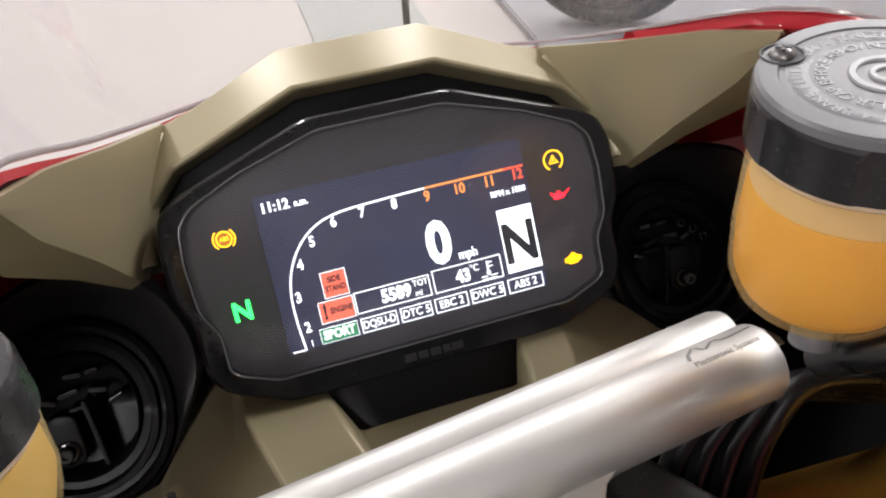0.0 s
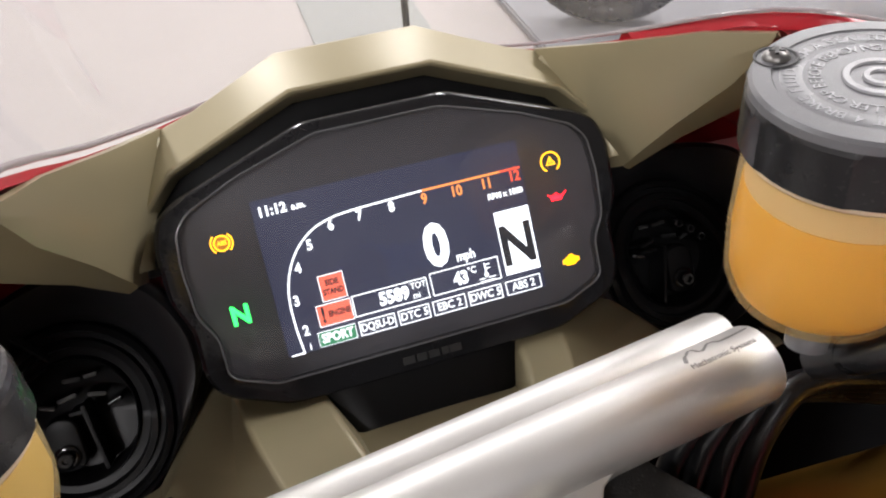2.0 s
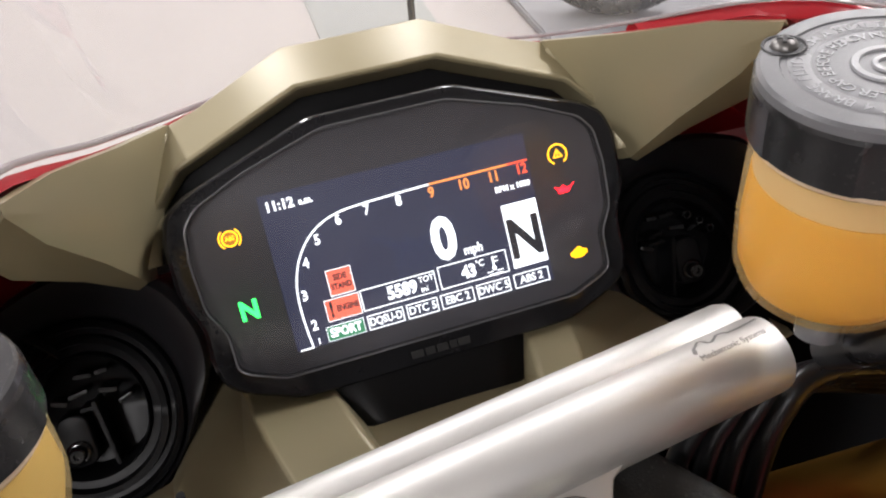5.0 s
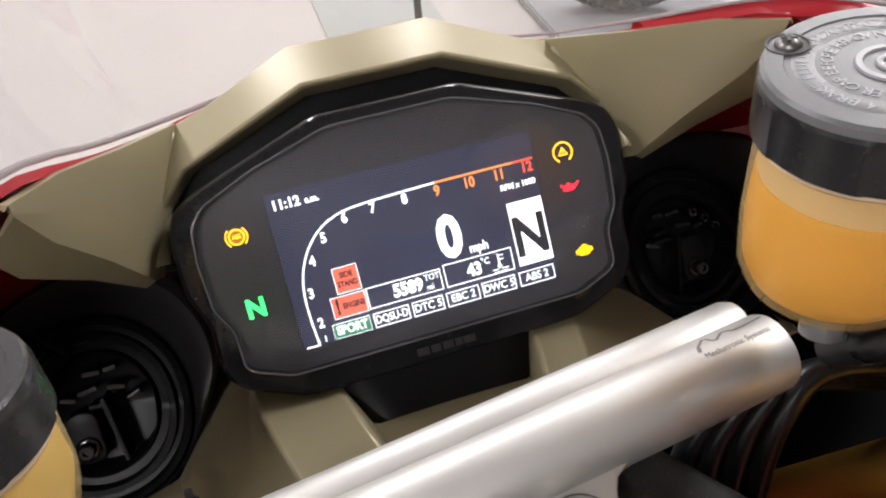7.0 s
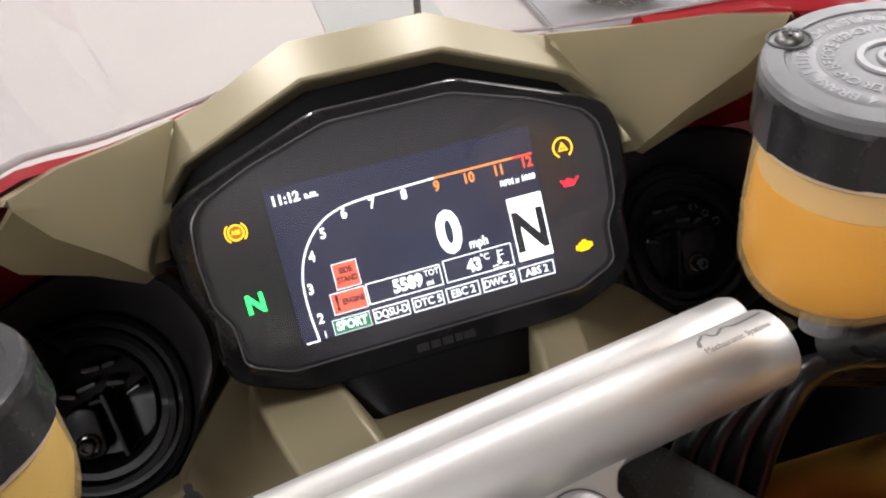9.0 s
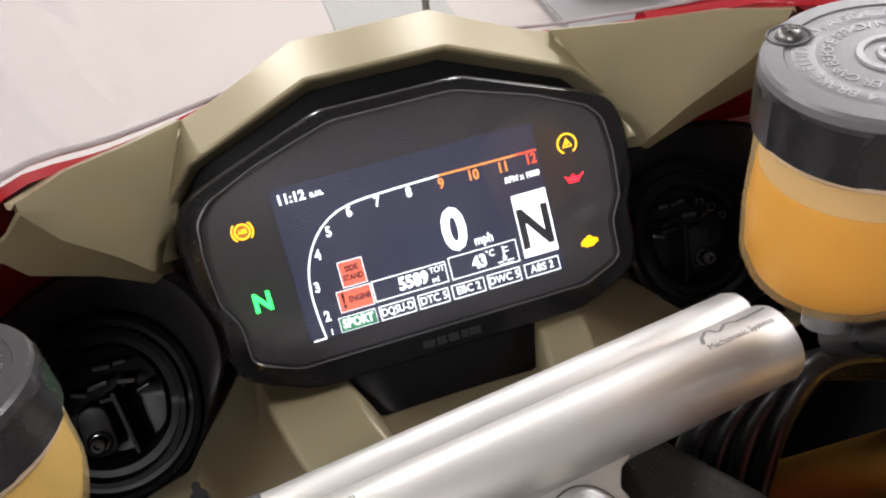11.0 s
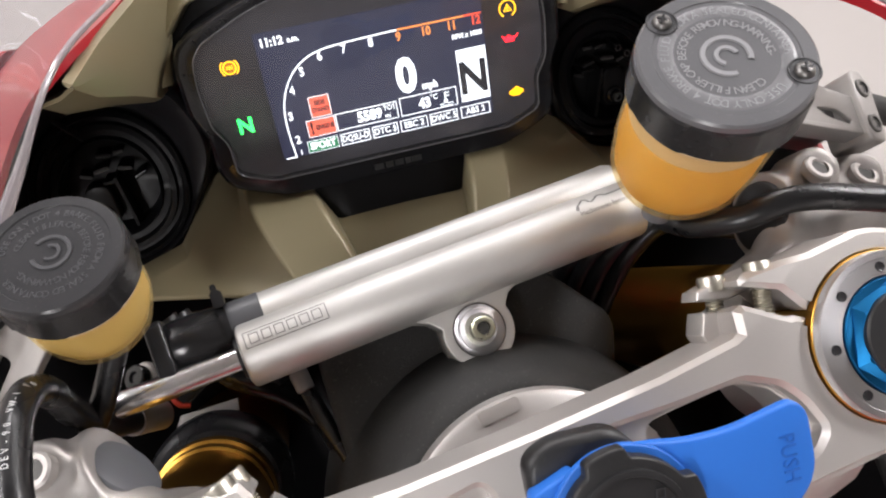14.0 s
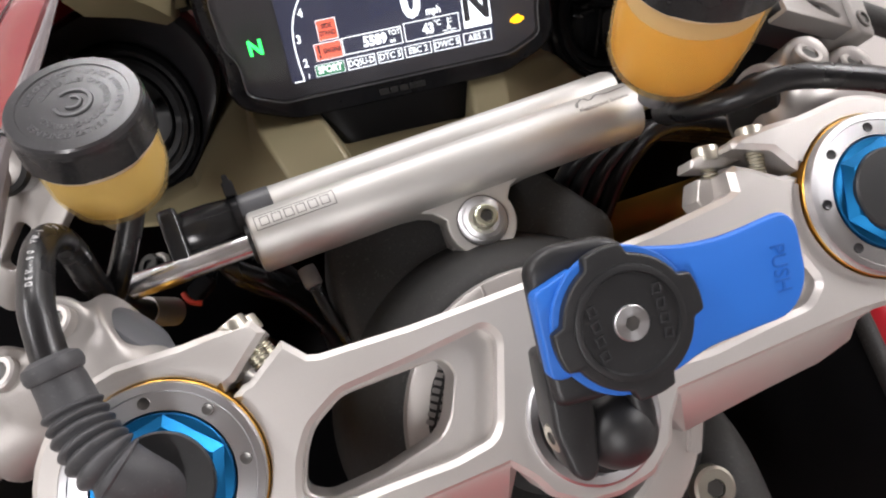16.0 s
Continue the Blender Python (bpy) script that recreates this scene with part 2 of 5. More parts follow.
LED_RED = glow("red telltale", (1.0, 0.006, 0.014), 6.5)
LED_YELLOW = glow("yellow telltale", (1.0, 0.48, 0.0), 2.6)

# ---- mesh helpers ----
def finish(me, mat, smooth=35):
    me.materials.clear()
    me.materials.append(mat)
    if smooth:
        me.polygons.foreach_set("use_smooth", [True] * len(me.polygons))
        me.set_sharp_from_angle(angle=radians(smooth))
    me.update()
    return me

def to_mesh(name, bm, mat, smooth=35):
    bmesh.ops.recalc_face_normals(bm, faces=bm.faces)
    me = bpy.data.meshes.new(name)
    bm.to_mesh(me)
    bm.free()
    return finish(me, mat, smooth)

def thing(name, m, label, category, group="", kind=""):
    ob = new(name)
    ob.empty_display_size = 0.01
    ob.matrix_world = m
    return tagged(ob, label, category, group, kind)

def part(name, shape, mat, parent, label="", m=None, smooth=35, bevel=0.0):
    me = to_mesh(name, shape, mat, smooth) if isinstance(shape, bmesh.types.BMesh) else finish(shape, mat, smooth)
    ob = new(name, me)
    ob.parent = parent
    if m is not None:
        ob.matrix_basis = m
    if bevel:
        b = ob.modifiers.new("edge", "BEVEL")
        b.width, b.segments, b.limit_method = bevel, 2, "ANGLE"
        b.harden_normals = False
    if label:
        ob["label"] = label
    return ob

def single(name, shape, mat, label, category, m=None, group="", kind="", smooth=35, bevel=0.0):
    ob = part(name, shape, mat, None, "", m, smooth, bevel)
    return tagged(ob, label, category, group, kind)

def sheet_towards(bm, way):
    """Turns an open sheet's faces to look along a direction."""
    bmesh.ops.recalc_face_normals(bm, faces=bm.faces)
    if sum((f.normal * f.calc_area() for f in bm.faces), Vector()).dot(Vector(way)) < 0:
        bmesh.ops.reverse_faces(bm, faces=bm.faces)
    me = bpy.data.meshes.new("sheet")
    bm.to_mesh(me)
    bm.free()
    return me

def lathe(profile, n=48, m=None, rib=None):
    """Turns a list of (radius, height) about z."""
    bm = bmesh.new()
    rows = []
    for r, h in profile:
        if r < 1e-6:
            rows.append([bm.verts.new((0, 0, h))])
        else:
            row = []
            for k in range(n):
                a = 2 * math.pi * k / n
                q = r * (rib(k, r, h) if rib else 1)
                row.append(bm.verts.new((q * math.cos(a), q * math.sin(a), h)))
            rows.append(row)
    for a, b in zip(rows, rows[1:]):
        for k in range(n):
            j = (k + 1) % n
            if len(a) == 1 and len(b) == 1:
                continue
            if len(a) == 1:
                bm.faces.new((a[0], b[k], b[j]))
            elif len(b) == 1:
                bm.faces.new((a[k], b[0], a[j]))
            else:
                bm.faces.new((a[k], b[k], b[j], a[j]))
    if m is not None:
        bmesh.ops.transform(bm, matrix=m, verts=bm.verts)
    return bm

def smooth_path(pts, steps=8):
    """A Catmull-Rom line through the points."""
    p = [Vector(q) for q in pts]
    p = [2 * p[0] - p[1]] + p + [2 * p[-1] - p[-2]]
    out = []
    for a, b, c, d in zip(p, p[1:], p[2:], p[3:]):
        for k in range(steps):
            t = k / steps
            out.append(0.5 * (2 * b + (c - a) * t + (2 * a - 5 * b + 4 * c - d) * t * t + (3 * b - a - 3 * c + d) * t ** 3))
    return out + [p[-2]]

def tube(pts, r, n=14, steps=8, profile=None, curved=True):
    """A pipe along a line; profile(s) gives a factor on the radius along s from 0 to 1."""
    path = smooth_path(pts, steps) if curved else [Vector(q) for q in pts]
    bm = bmesh.new()
    rows = []
    up = Vector((0.13, 0.21, 0.97)).normalized()
    for k, q in enumerate(path):
        d = (path[min(k + 1, len(path) - 1)] - path[max(k - 1, 0)]).normalized()
        side = d.cross(up).normalized()
        up = side.cross(d).normalized()
        f = r * (profile(k / (len(path) - 1)) if profile else 1)
        rows.append([bm.verts.new(q + f * (math.cos(a) * side + math.sin(a) * up)) for a in [2 * math.pi * j / n for j in range(n)]])
    for a, b in zip(rows, rows[1:]):
        for j in range(n):
            bm.faces.new((a[j], a[(j + 1) % n], b[(j + 1) % n], b[j]))
    bm.faces.new(rows[0])
    bm.faces.new(rows[-1])
    return bm

def loft(rows, closed=False, thick=0.0):
    """A sheet through rows of points."""
    bm = bmesh.new()
    vs = [[bm.verts.new(q) for q in row] for row in rows]
    for a, b in zip(vs, vs[1:]):
        n = len(a)
        for k in range(n if closed else n - 1):
            bm.faces.new((a[k], a[(k + 1) % n], b[(k + 1) % n], b[k]))
    if thick:
        bmesh.ops.recalc_face_normals(bm, faces=bm.faces)
        bmesh.ops.solidify(bm, geom=bm.faces[:], thickness=thick)
    return bm

def rounded(pts, r, n=5):
    """A closed outline with its corners rounded; r is one radius or one for each corner."""
    out = []
    c = len(pts)
    for k in range(c):
        a, b, d = Vector(pts[k - 1]), Vector(pts[k]), Vector(pts[(k + 1) % c])
        rad = r[k] if isinstance(r, (list, tuple)) else r
        u, v = (a - b), (d - b)
        cut = min(rad, u.length * 0.48, v.length * 0.48)
        p, q = b + u.normalized() * cut, b + v.normalized() * cut
        if cut < 1e-6:
            out.append(tuple(b))
            continue
        for j in range(n + 1):
            t = j / n
            out.append(tuple((1 - t) ** 2 * p + 2 * t * (1 - t) * b + t * t * q))
    return out

def ring_pts(cx, cy, r, n=40, a0=0.0, a1=2 * math.pi, closed=True):
    k = n if closed else n - 1
    return [(cx + r * math.cos(a0 + (a1 - a0) * j / k), cy + r * math.sin(a0 + (a1 - a0) * j / k)) for j in range(n)]

def plate(outlines, z0, z1, bevel=0.0, round_steps=2, inset=0.0):
    """A flat body between two heights, its first outline outside, the others holes, with bevelled rims."""
    cu = bpy.data.curves.new("plate", "CURVE")
    cu.dimensions, cu.fill_mode = "2D", "BOTH"
    cu.extrude = (z1 - z0) / 2 - bevel
    cu.bevel_depth, cu.bevel_resolution = bevel, round_steps
    cu.offset = -bevel - inset
    for pts in outlines:
        sp = cu.splines.new("POLY")
        sp.points.add(len(pts) - 1)
        for q, (x, y) in zip(sp.points, pts):
            q.co = (x, y, 0, 1)
        sp.use_cyclic_u = True
    ob = bpy.data.objects.new("plate", cu)
    me = bpy.data.meshes.new_from_object(ob)
    bpy.data.objects.remove(ob)
    bpy.data.curves.remove(cu)
    bm = bmesh.new()
    bm.from_mesh(me)
    bpy.data.meshes.remove(me)
    bmesh.ops.translate(bm, verts=bm.verts, vec=(0, 0, (z0 + z1) / 2))
    bmesh.ops.remove_doubles(bm, verts=bm.verts, dist=1e-6)
    return bm

def box(x0, x1, y0, y1, z0, z1, bevel=0.0):
    bm = bmesh.new()
    bmesh.ops.create_cube(bm, size=1)
    bmesh.ops.transform(bm, matrix=Matrix.Translation(((x0 + x1) / 2, (y0 + y1) / 2, (z0 + z1) / 2)) @ Matrix.Diagonal((x1 - x0, y1 - y0, z1 - z0, 1)), verts=bm.verts)
    if bevel:
        bmesh.ops.bevel(bm, geom=bm.edges[:], offset=bevel, segments=2, affect="EDGES")
    return bm

def join(*bms):
    out = bms[0]
    for b in bms[1:]:
        me = bpy.data.meshes.new("t")
        b.to_mesh(me)
        b.free()
        out.from_mesh(me)
        bpy.data.meshes.remove(me)
    return out

def moved(bm, m):
    bmesh.ops.transform(bm, matrix=m, verts=bm.verts)
    return bm

def words(text, size, bold=0.0, deep=0.0, align="CENTER", narrow=1.0):
    cu = bpy.data.curves.new("words", "FONT")
    cu.body, cu.size, cu.offset, cu.extrude = text, size, bold * size, deep
    cu.align_x, cu.align_y = align, "CENTER"
    cu.resolution_u = 3
    ob = bpy.data.objects.new("words", cu)
    me = bpy.data.meshes.new_from_object(ob)
    bpy.data.objects.remove(ob)
    bpy.data.curves.remove(cu)
    me.transform(Matrix.Diagonal((narrow, 1, 1, 1)))
    return me

def words_on_ring(text, size, radius, start, step, deep, bold=0.02):
    """Letters round a ring, from an angle in degrees, turning clockwise."""
    bm = bmesh.new()
    a = start
    for ch in text:
        if ch != " ":
            me = words(ch, size, bold, deep)
            me.transform(Matrix.Rotation(radians(a - 90), 4, "Z") @ Matrix.Translation((0, radius, 0)))
            bm.from_mesh(me)
            bpy.data.meshes.remove(me)
        a -= step * (0.6 if ch in "I " else 1)
    return bm

def flip(p):
    return (-p[0], *p[1:])

def socket_bolt(name, parent, m, r=0.0055, h=0.005, hexr=0.0026, mat=None, label=""):
    """A socket-head bolt: a turned head with a sunken hexagon."""
    bm = lathe([(hexr * 1.05, h * 0.35), (hexr * 1.05, h), (r * 0.86, h), (r, h - r * 0.12), (r, 0), (r * 1.02, -0.001), (0, -0.001)], 30)
    for f in [lathe([(0, h * 0.35), (hexr * 1.06, h * 0.36)], 6)]:
        bm = join(bm, f)
    ob = part(name, bm, mat or STEEL, parent, label, m)
    if ob.parent and not ob.parent.parent:
        # Dark disc near the rim paints the shade inside the hexagon.
        part("socket", lathe([(0, h - 0.0009), (hexr * 1.02, h - 0.0007)], 6), SOCKET, ob)
    return ob

# ---- room ----
RX, RY0, RY1 = 4.0, -4.5, 5.5
single("floor", box(-RX, RX, RY0, RY1, -0.1, 0.0), FLOOR, "pale polished showroom floor", "floor", kind="structure")
single("ceiling", box(-RX, RX, RY0, RY1, ROOM_H, ROOM_H + 0.1), CEILING, "plain grey unseen ceiling", "ceiling", kind="structure")
single("wall_north", box(-RX, RX, RY1, RY1 + 0.1, 0, ROOM_H), WALL, "plain white wall", "wall", kind="structure")
single("wall_south", box(-RX, RX, RY0 - 0.1, RY0, 0, ROOM_H), WALL, "plain white wall", "wall", kind="structure")
single("wall_east", box(RX, RX + 0.1, RY0, RY1, 0, ROOM_H), WALL, "plain white wall", "wall", kind="structure")
single("wall_west", box(-RX - 0.1, -RX, RY0, RY1, 0, ROOM_H), WALL, "plain white wall", "wall", kind="structure")
DIFFUSER = glow("lamp diffuser", (1, 0.97, 0.93), 3.0)
for x, y, w, l, watts in LAMPS:
    fx = thing("ceiling_light", pose(x, y, ROOM_H), "long white linear ceiling light, added out of view", "light", "ceiling lights")
    part("frame", box(-w / 2 - 0.02, w / 2 + 0.02, -l / 2 - 0.02, l / 2 + 0.02, -0.05, -0.001, 0.004), WALL, fx)
    part("diffuser", box(-w / 2, w / 2, -l / 2, l / 2, -0.054, -0.0505), DIFFUSER, fx)
    la = bpy.data.lights.new("lamp", "AREA")
    la.shape, la.size, la.size_y, la.energy, la.color = "RECTANGLE", w, l, watts, (1.0, 0.97, 0.985)
    lo = new("lamp", la)
    lo.parent = fx
    lo.matrix_basis = pose(0, 0, -0.058)

def parked_motorcycle():
    m = thing("parked_motorcycle", pose(1.77, 1.80, 0.03, 0, 0, 62), "parked motorcycle with black tyres and a silver engine", "motorcycle")
    for y in (-0.70, 0.70):
        w = pose(0, y, 0.30, 0, 90, 0)
        tyre = part("wheel", lathe([(0.215 + 0.045 * math.cos(a) + 0.04, 0.055 * math.sin(a)) for a in [2 * math.pi * k / 20 for k in range(21)]], 48), RUBBER, m, "black tyre and rim", w)
        part("rim", lathe([(0.222, -0.05), (0.205, -0.045), (0.200, 0.0), (0.205, 0.045), (0.222, 0.05)], 48), BLACK_GLOSS, tyre)
        for k in range(5):
            part("spoke", box(-0.012, 0.012, 0.03, 0.205, -0.012, 0.012, 0.003), BLACK_GLOSS, tyre, "", pose(0, 0, 0, 0, 0, 72 * k))
        part("brake_disc", lathe([(0.10, 0.060), (0.155, 0.060), (0.155, 0.064), (0.10, 0.064)], 48), TURNED, tyre)
        part("hub", lathe([(0, -0.06), (0.035, -0.06), (0.04, 0.0), (0.035, 0.06), (0, 0.06)], 24), CAST, tyre)
    part("engine", join(box(-0.15, 0.15, -0.25, 0.22, 0.22, 0.52, 0.03), lathe([(0, 0.16), (0.09, 0.16), (0.11, 0.12), (0.11, 0)], 30, pose(0.05, -0.1, 0.36, 0, 90, 0))), CAST, m, "silver cast engine")
    part("bodywork", loft([[(0.16 * math.cos(a) * w, y, z + 0.12 * math.sin(a)) for a in [2 * math.pi * k / 20 for k in range(20)]] for y, z, w in ((-0.62, 0.80, 0.5), (-0.35, 0.80, 1.0), (0.0, 0.78, 1.2), (0.3, 0.80, 1.3), (0.55, 0.85, 0.7))], True), GRAPHITE, m, "dark bodywork")
    for x in (-0.09, 0.09):
        part("fork_leg", tube([(x, 0.70, 0.30), (x, 0.46, 0.95)], 0.024, 16, 2), GOLD, m)
    part("exhaust", tube([(0.10, 0.15, 0.28), (0.13, -0.1, 0.20), (0.15, -0.45, 0.30), (0.16, -0.75, 0.42)], 0.045, 20, 6), TURNED, m)
    return m

parked_motorcycle()
single("floor_mat", box(0.22, 0.62, 1.3, 3.6, 0.0, 0.006, 0.002), MAT_PALE, "grey rubber floor mat strip on the showroom floor", "mat")
single("display_platform", box(0.90, 3.1, 1.3, 4.2, 0.0, 0.03, 0.006), MAT_GREY, "low grey display platform under a parked motorcycle", "platform")
single("dark_floor_mat", plate([rounded([(-0.486, 1.742), (-0.471, 1.709), (-0.481, 1.668), (-0.537, 1.601), (-0.635, 1.513), (-1.15, 1.180), (-1.22, 1.330), (-0.676, 1.628)], 0.02)], 0.0, 0.006, 0.002), MAT_DARK, "dark blue-grey rubber mat on the showroom floor", "mat")
post = thing("barrier_post", pose(0.505, 2.25, 0), "slim black barrier post on a round foot", "post")
part("foot", lathe([(0, 0.012), (0.02, 0.010), (0.026, 0.004), (0.026, 0)], 32), BLACK, post)
part("pole", lathe([(0.012, 0.01), (0.012, 0.95), (0.02, 0.96), (0.02, 0.99), (0, 1.0)], 20), BLACK, post)

# ---- instrument cluster ----
CL_OUT = [(29.5, 58.2), (83, 39), (91, 33.5), (94.2, 24), (94, 2), (88.3, -12.5), (88.8, -29), (86, -37), (80, -41.5), (59, -49.8), (46, -50.2)]
CL_OUT = [(x * 0.001, y * 0.001) for x, y in CL_OUT] + [(-x * 0.001, y * 0.001) for x, y in reversed(CL_OUT)]
CL_IN = [(25.5, 52.6), (58, 42.8), (79, 33.6), (84.5, 27), (86, 13), (85, -6), (79.5, -16), (79.3, -31), (76, -34), (62, -39.6)]
CL_IN = [(x * 0.001, y * 0.001) for x, y in CL_IN] + [(-x * 0.001, y * 0.001) for x, y in reversed(CL_IN)]

def instrument_cluster():
    c = thing("instrument_cluster", S, "switched-on digital motorcycle instrument cluster in a black angular housing", "dashboard")
    o, i = rounded(CL_OUT, 0.0035, 4), rounded(CL_IN, 0.003, 4)
    part("housing", plate([[(x * 0.985, y * 0.985) for x, y in o]], -0.034, -0.004, 0.003), BLACK, c)
    # bezel: outer wall, a crest and a slope down to the cover
    def ringrow(pts, k, dz):
        return [(x * k, y * k, dz) for x, y in pts]
    n = 220
    def even(pts):
        v = [Vector(q) for q in pts]
        seg = [(v[(k + 1) % len(v)] - v[k]).length for k in range(len(v))]
        total, res, k, acc = sum(seg), [], 0, 0.0
        for j in range(n):
            t = total * j / n
            while acc + seg[k] < t:
                acc += seg[k]
                k += 1
            res.append(tuple(v[k].lerp(v[(k + 1) % len(v)], (t - acc) / max(seg[k], 1e-9))))
        return res
    eo = even(o)
    ei = [min((Vector(q) for q in even(i)), key=lambda q: (q - Vector(p) * 0.9).length) for p in eo]
    rows = [ringrow(eo, 0.99, -0.012), ringrow(eo, 1.0, -0.008), ringrow(eo, 1.0, 0.0), ringrow(eo, 0.992, 0.003), ringrow(eo, 0.975, 0.0042)]
    rows += [[(0.5 * (p[0] * 0.975 + q[0]), 0.5 * (p[1] * 0.975 + q[1]), 0.0040) for p, q in zip(eo, ei)]]
    rows += [[(q[0] * 1.002, q[1] * 1.002, 0.0042) for q in ei], [(q[0] * 0.998, q[1] * 0.998, 0.0036) for q in ei], [(q[0] * 0.995, q[1] * 0.995, -0.001) for q in ei]]
    part("bezel", loft(rows, True), BLACK_GLOSS, c)
    part("face", plate([[(x * 1.0, y * 1.0) for x, y in i]], -0.004, -0.0012), PANEL, c)
    cb = bmesh.new()
    cb.faces.new([cb.verts.new((x * 0.996, y * 0.996, 0.0030)) for x, y in i])
    cover = part("cover", sheet_towards(cb, (0, 0, 1)), LENS, c, "clear plastic cover")
    cover.visible_shadow = False
    # Pale rim line carries the highlight along the cover's edge.
    part("cover_rim", tube([(x * 1.0, y * 1.0, 0.0042) for x, y in i + i[:1]], 0.0004, 6, curved=False), LENS_LINE, c)
    part("brand_mark", join(*[box(x * 0.001, (x + w) * 0.001, -0.0465, -0.0435, 0.0040, 0.0044) for x, w in ((-12, 5), (-6, 4), (-1, 4.5), (4.5, 3), (8, 5))]), BRAND_DARK, c)
    d = part("display", box(-0.0556, 0.0556, -0.0316, 0.0322, -0.0012, -0.0006), UI_BG, c, "lit colour display showing revs, speed and gear")
    def ui(name, bm_or_me, mat, x=0.0, y=0.0, z=0.0):
        part(name, bm_or_me, mat, d, "", pose(x * 0.001, y * 0.001, -0.0005 + z), 0)
    def txt(name, s, x, y, h, mat, bold=0.02, narrow=0.85, align="CENTER", z=0.0):
        ui(name, words(s, h * 0.00137, bold, 0.00004, align, narrow), mat, x, y, z)
    def frame_box(name, x0, x1, y0, y1, t=0.45, mat=UI_WHITE):
        k = 0.001
        ui(name, plate([[(x0 * k, y0 * k), (x1 * k, y0 * k), (x1 * k, y1 * k), (x0 * k, y1 * k)], [((x0 + t) * k, (y0 + t) * k), ((x1 - t) * k, (y0 + t) * k), ((x1 - t) * k, (y1 - t) * k), ((x0 + t) * k, (y1 - t) * k)]], 0, 0.00008), mat)
    def fill(name, x0, x1, y0, y1, mat, z=0.0):
        ui(name, box(x0 * 0.001, x1 * 0.001, y0 * 0.001, y1 * 0.001, 0, 0.00008), mat, z=z)
    def line(name, pts, t, mat):
        v = [Vector(q) for q in pts]
        left, right = [], []
        for k, q in enumerate(v):
            dd = (v[min(k + 1, len(v) - 1)] - v[max(k - 1, 0)]).normalized()
            nn = Vector((-dd.y, dd.x)) * t / 2
            left.append((q + nn) * 0.001)
            right.append((q - nn) * 0.001)
        ui(name, loft([[(*q, 0) for q in left], [(*q, 0) for q in right]]), mat, z=0.0001)
    arc = [(-49.2, -31.6), (-50.0, -22), (-50.1, -12), (-49, -4), (-46, 4), (-41, 11), (-34.5, 16), (-27, 18.7), (-18, 19.8), (-3, 20.4), (12, 20.8)]
    line("rev_scale", [q[:2] for q in smooth_path([(*q, 0) for q in arc], 5)], 0.8, UI_WHITE)
    line("rev_scale_foot", [(-54.5, -31.5), (-49, -31.5)], 0.7, UI_WHITE)
    line("rev_scale_high", [(12, 20.8), (46, 20.8)], 0.9, UI_ORANGE)
    line("rev_scale_limit", [(46, 20.8), (55, 20.8)], 0.9, UI_RED)
    for s, x, y in (("1", -46.3, -29.8), ("2", -46.5, -23.0), ("3", -47.3, -10.4), ("4", -43.6, 2.2), ("5", -37.0, 10.2), ("6", -27.0, 15.9), ("7", -15, 17.0), ("8", -1.5, 17.3)):
        txt("rev_figure", s, x, y, 2.6 if s == "1" else 4.2, UI_WHITE, 0.035)
    for s, x in (("9", 12.4), ("10", 26.2), ("11", 39.4)):
        txt("rev_figure", s, x, 17.2, 4.4, UI_ORANGE, 0.03)
    txt("rev_figure", "12", 51.8, 17.6, 4.4, UI_RED, 0.03)
    txt("rev_unit", "RPM x 1000", 46.5, 11.4, 2.4, UI_WHITE, 0.045, 0.95)
    txt("clock", "11:12", -53.6, 27.2, 4.0, UI_WHITE, 0.04, 0.95, "LEFT")
    txt("clock_half", "a.m.", -40.2, 26.7, 2.6, UI_WHITE, 0.05, 0.95, "LEFT")
    txt("speed", "0", 13.0, -3.2, 17.5, UI_WHITE, 0.042, 0.84)
    txt("speed_unit", "mph", 24.2, -9.6, 4.0, UI_WHITE, 0.03, 0.85)
    fill("gear_field", 39.6, 55.0, -22.6, 4.6, UI_WHITE)
    txt("gear", "N", 47.2, -11.2, 17.0, UI_DARK, 0.03, 0.86, z=0.0001)
    fill("stand_warning", -37.0, -27.3, -13.2, -3.0, UI_ALERT)
    txt("stand_words", "SIDE", -32.1, -6.2, 2.4, UI_DARK, 0.045, 0.85, z=0.0001)
    txt("stand_words", "STAND", -32.1, -9.9, 2.4, UI_DARK, 0.045, 0.78, z=0.0001)
    fill("engine_warning", -40.5, -26.8, -23.0, -14.6, UI_ALERT)
    txt("engine_words", "!", -38.4, -18.8, 6.4, UI_DARK, 0.04, 0.7, z=0.0001)
    txt("engine_words", "ENGINE", -31.7, -18.8, 2.5, UI_DARK, 0.045, 0.76, z=0.0001)
    frame_box("stand_frame", -37.3, -27.0, -13.5, -2.7, 0.3)
    frame_box("engine_frame", -40.8, -26.5, -23.3, -14.3, 0.3)
    fill("mode_field", -42.4, -27.2, -31.0, -25.2, UI_GREEN)
    frame_box("mode_frame", -42.6, -27.0, -31.2, -25.0, 0.3)
    txt("mode", "SPORT", -34.8, -28.1, 3.7, UI_WHITE, 0.04, 0.85, z=0.0001)
    for s, x0, x1 in (("DQSU-D", -25.6, -10.4), ("DTC 5", -9.0, 4.4), ("EBC 2", 5.8, 20.2), ("DWC 5", 21.6, 36.4), ("ABS 2", 38.2, 54.0)):
        frame_box("setting_frame", x0, x1, -31.2, -25.0)
        txt("setting", s, (x0 + x1) / 2, -28.1, 3.4, UI_WHITE, 0.018, 0.78 if len(s) > 5 else 0.9)
    frame_box("odometer_frame", -26.0, 5.8, -23.0, -14.0)
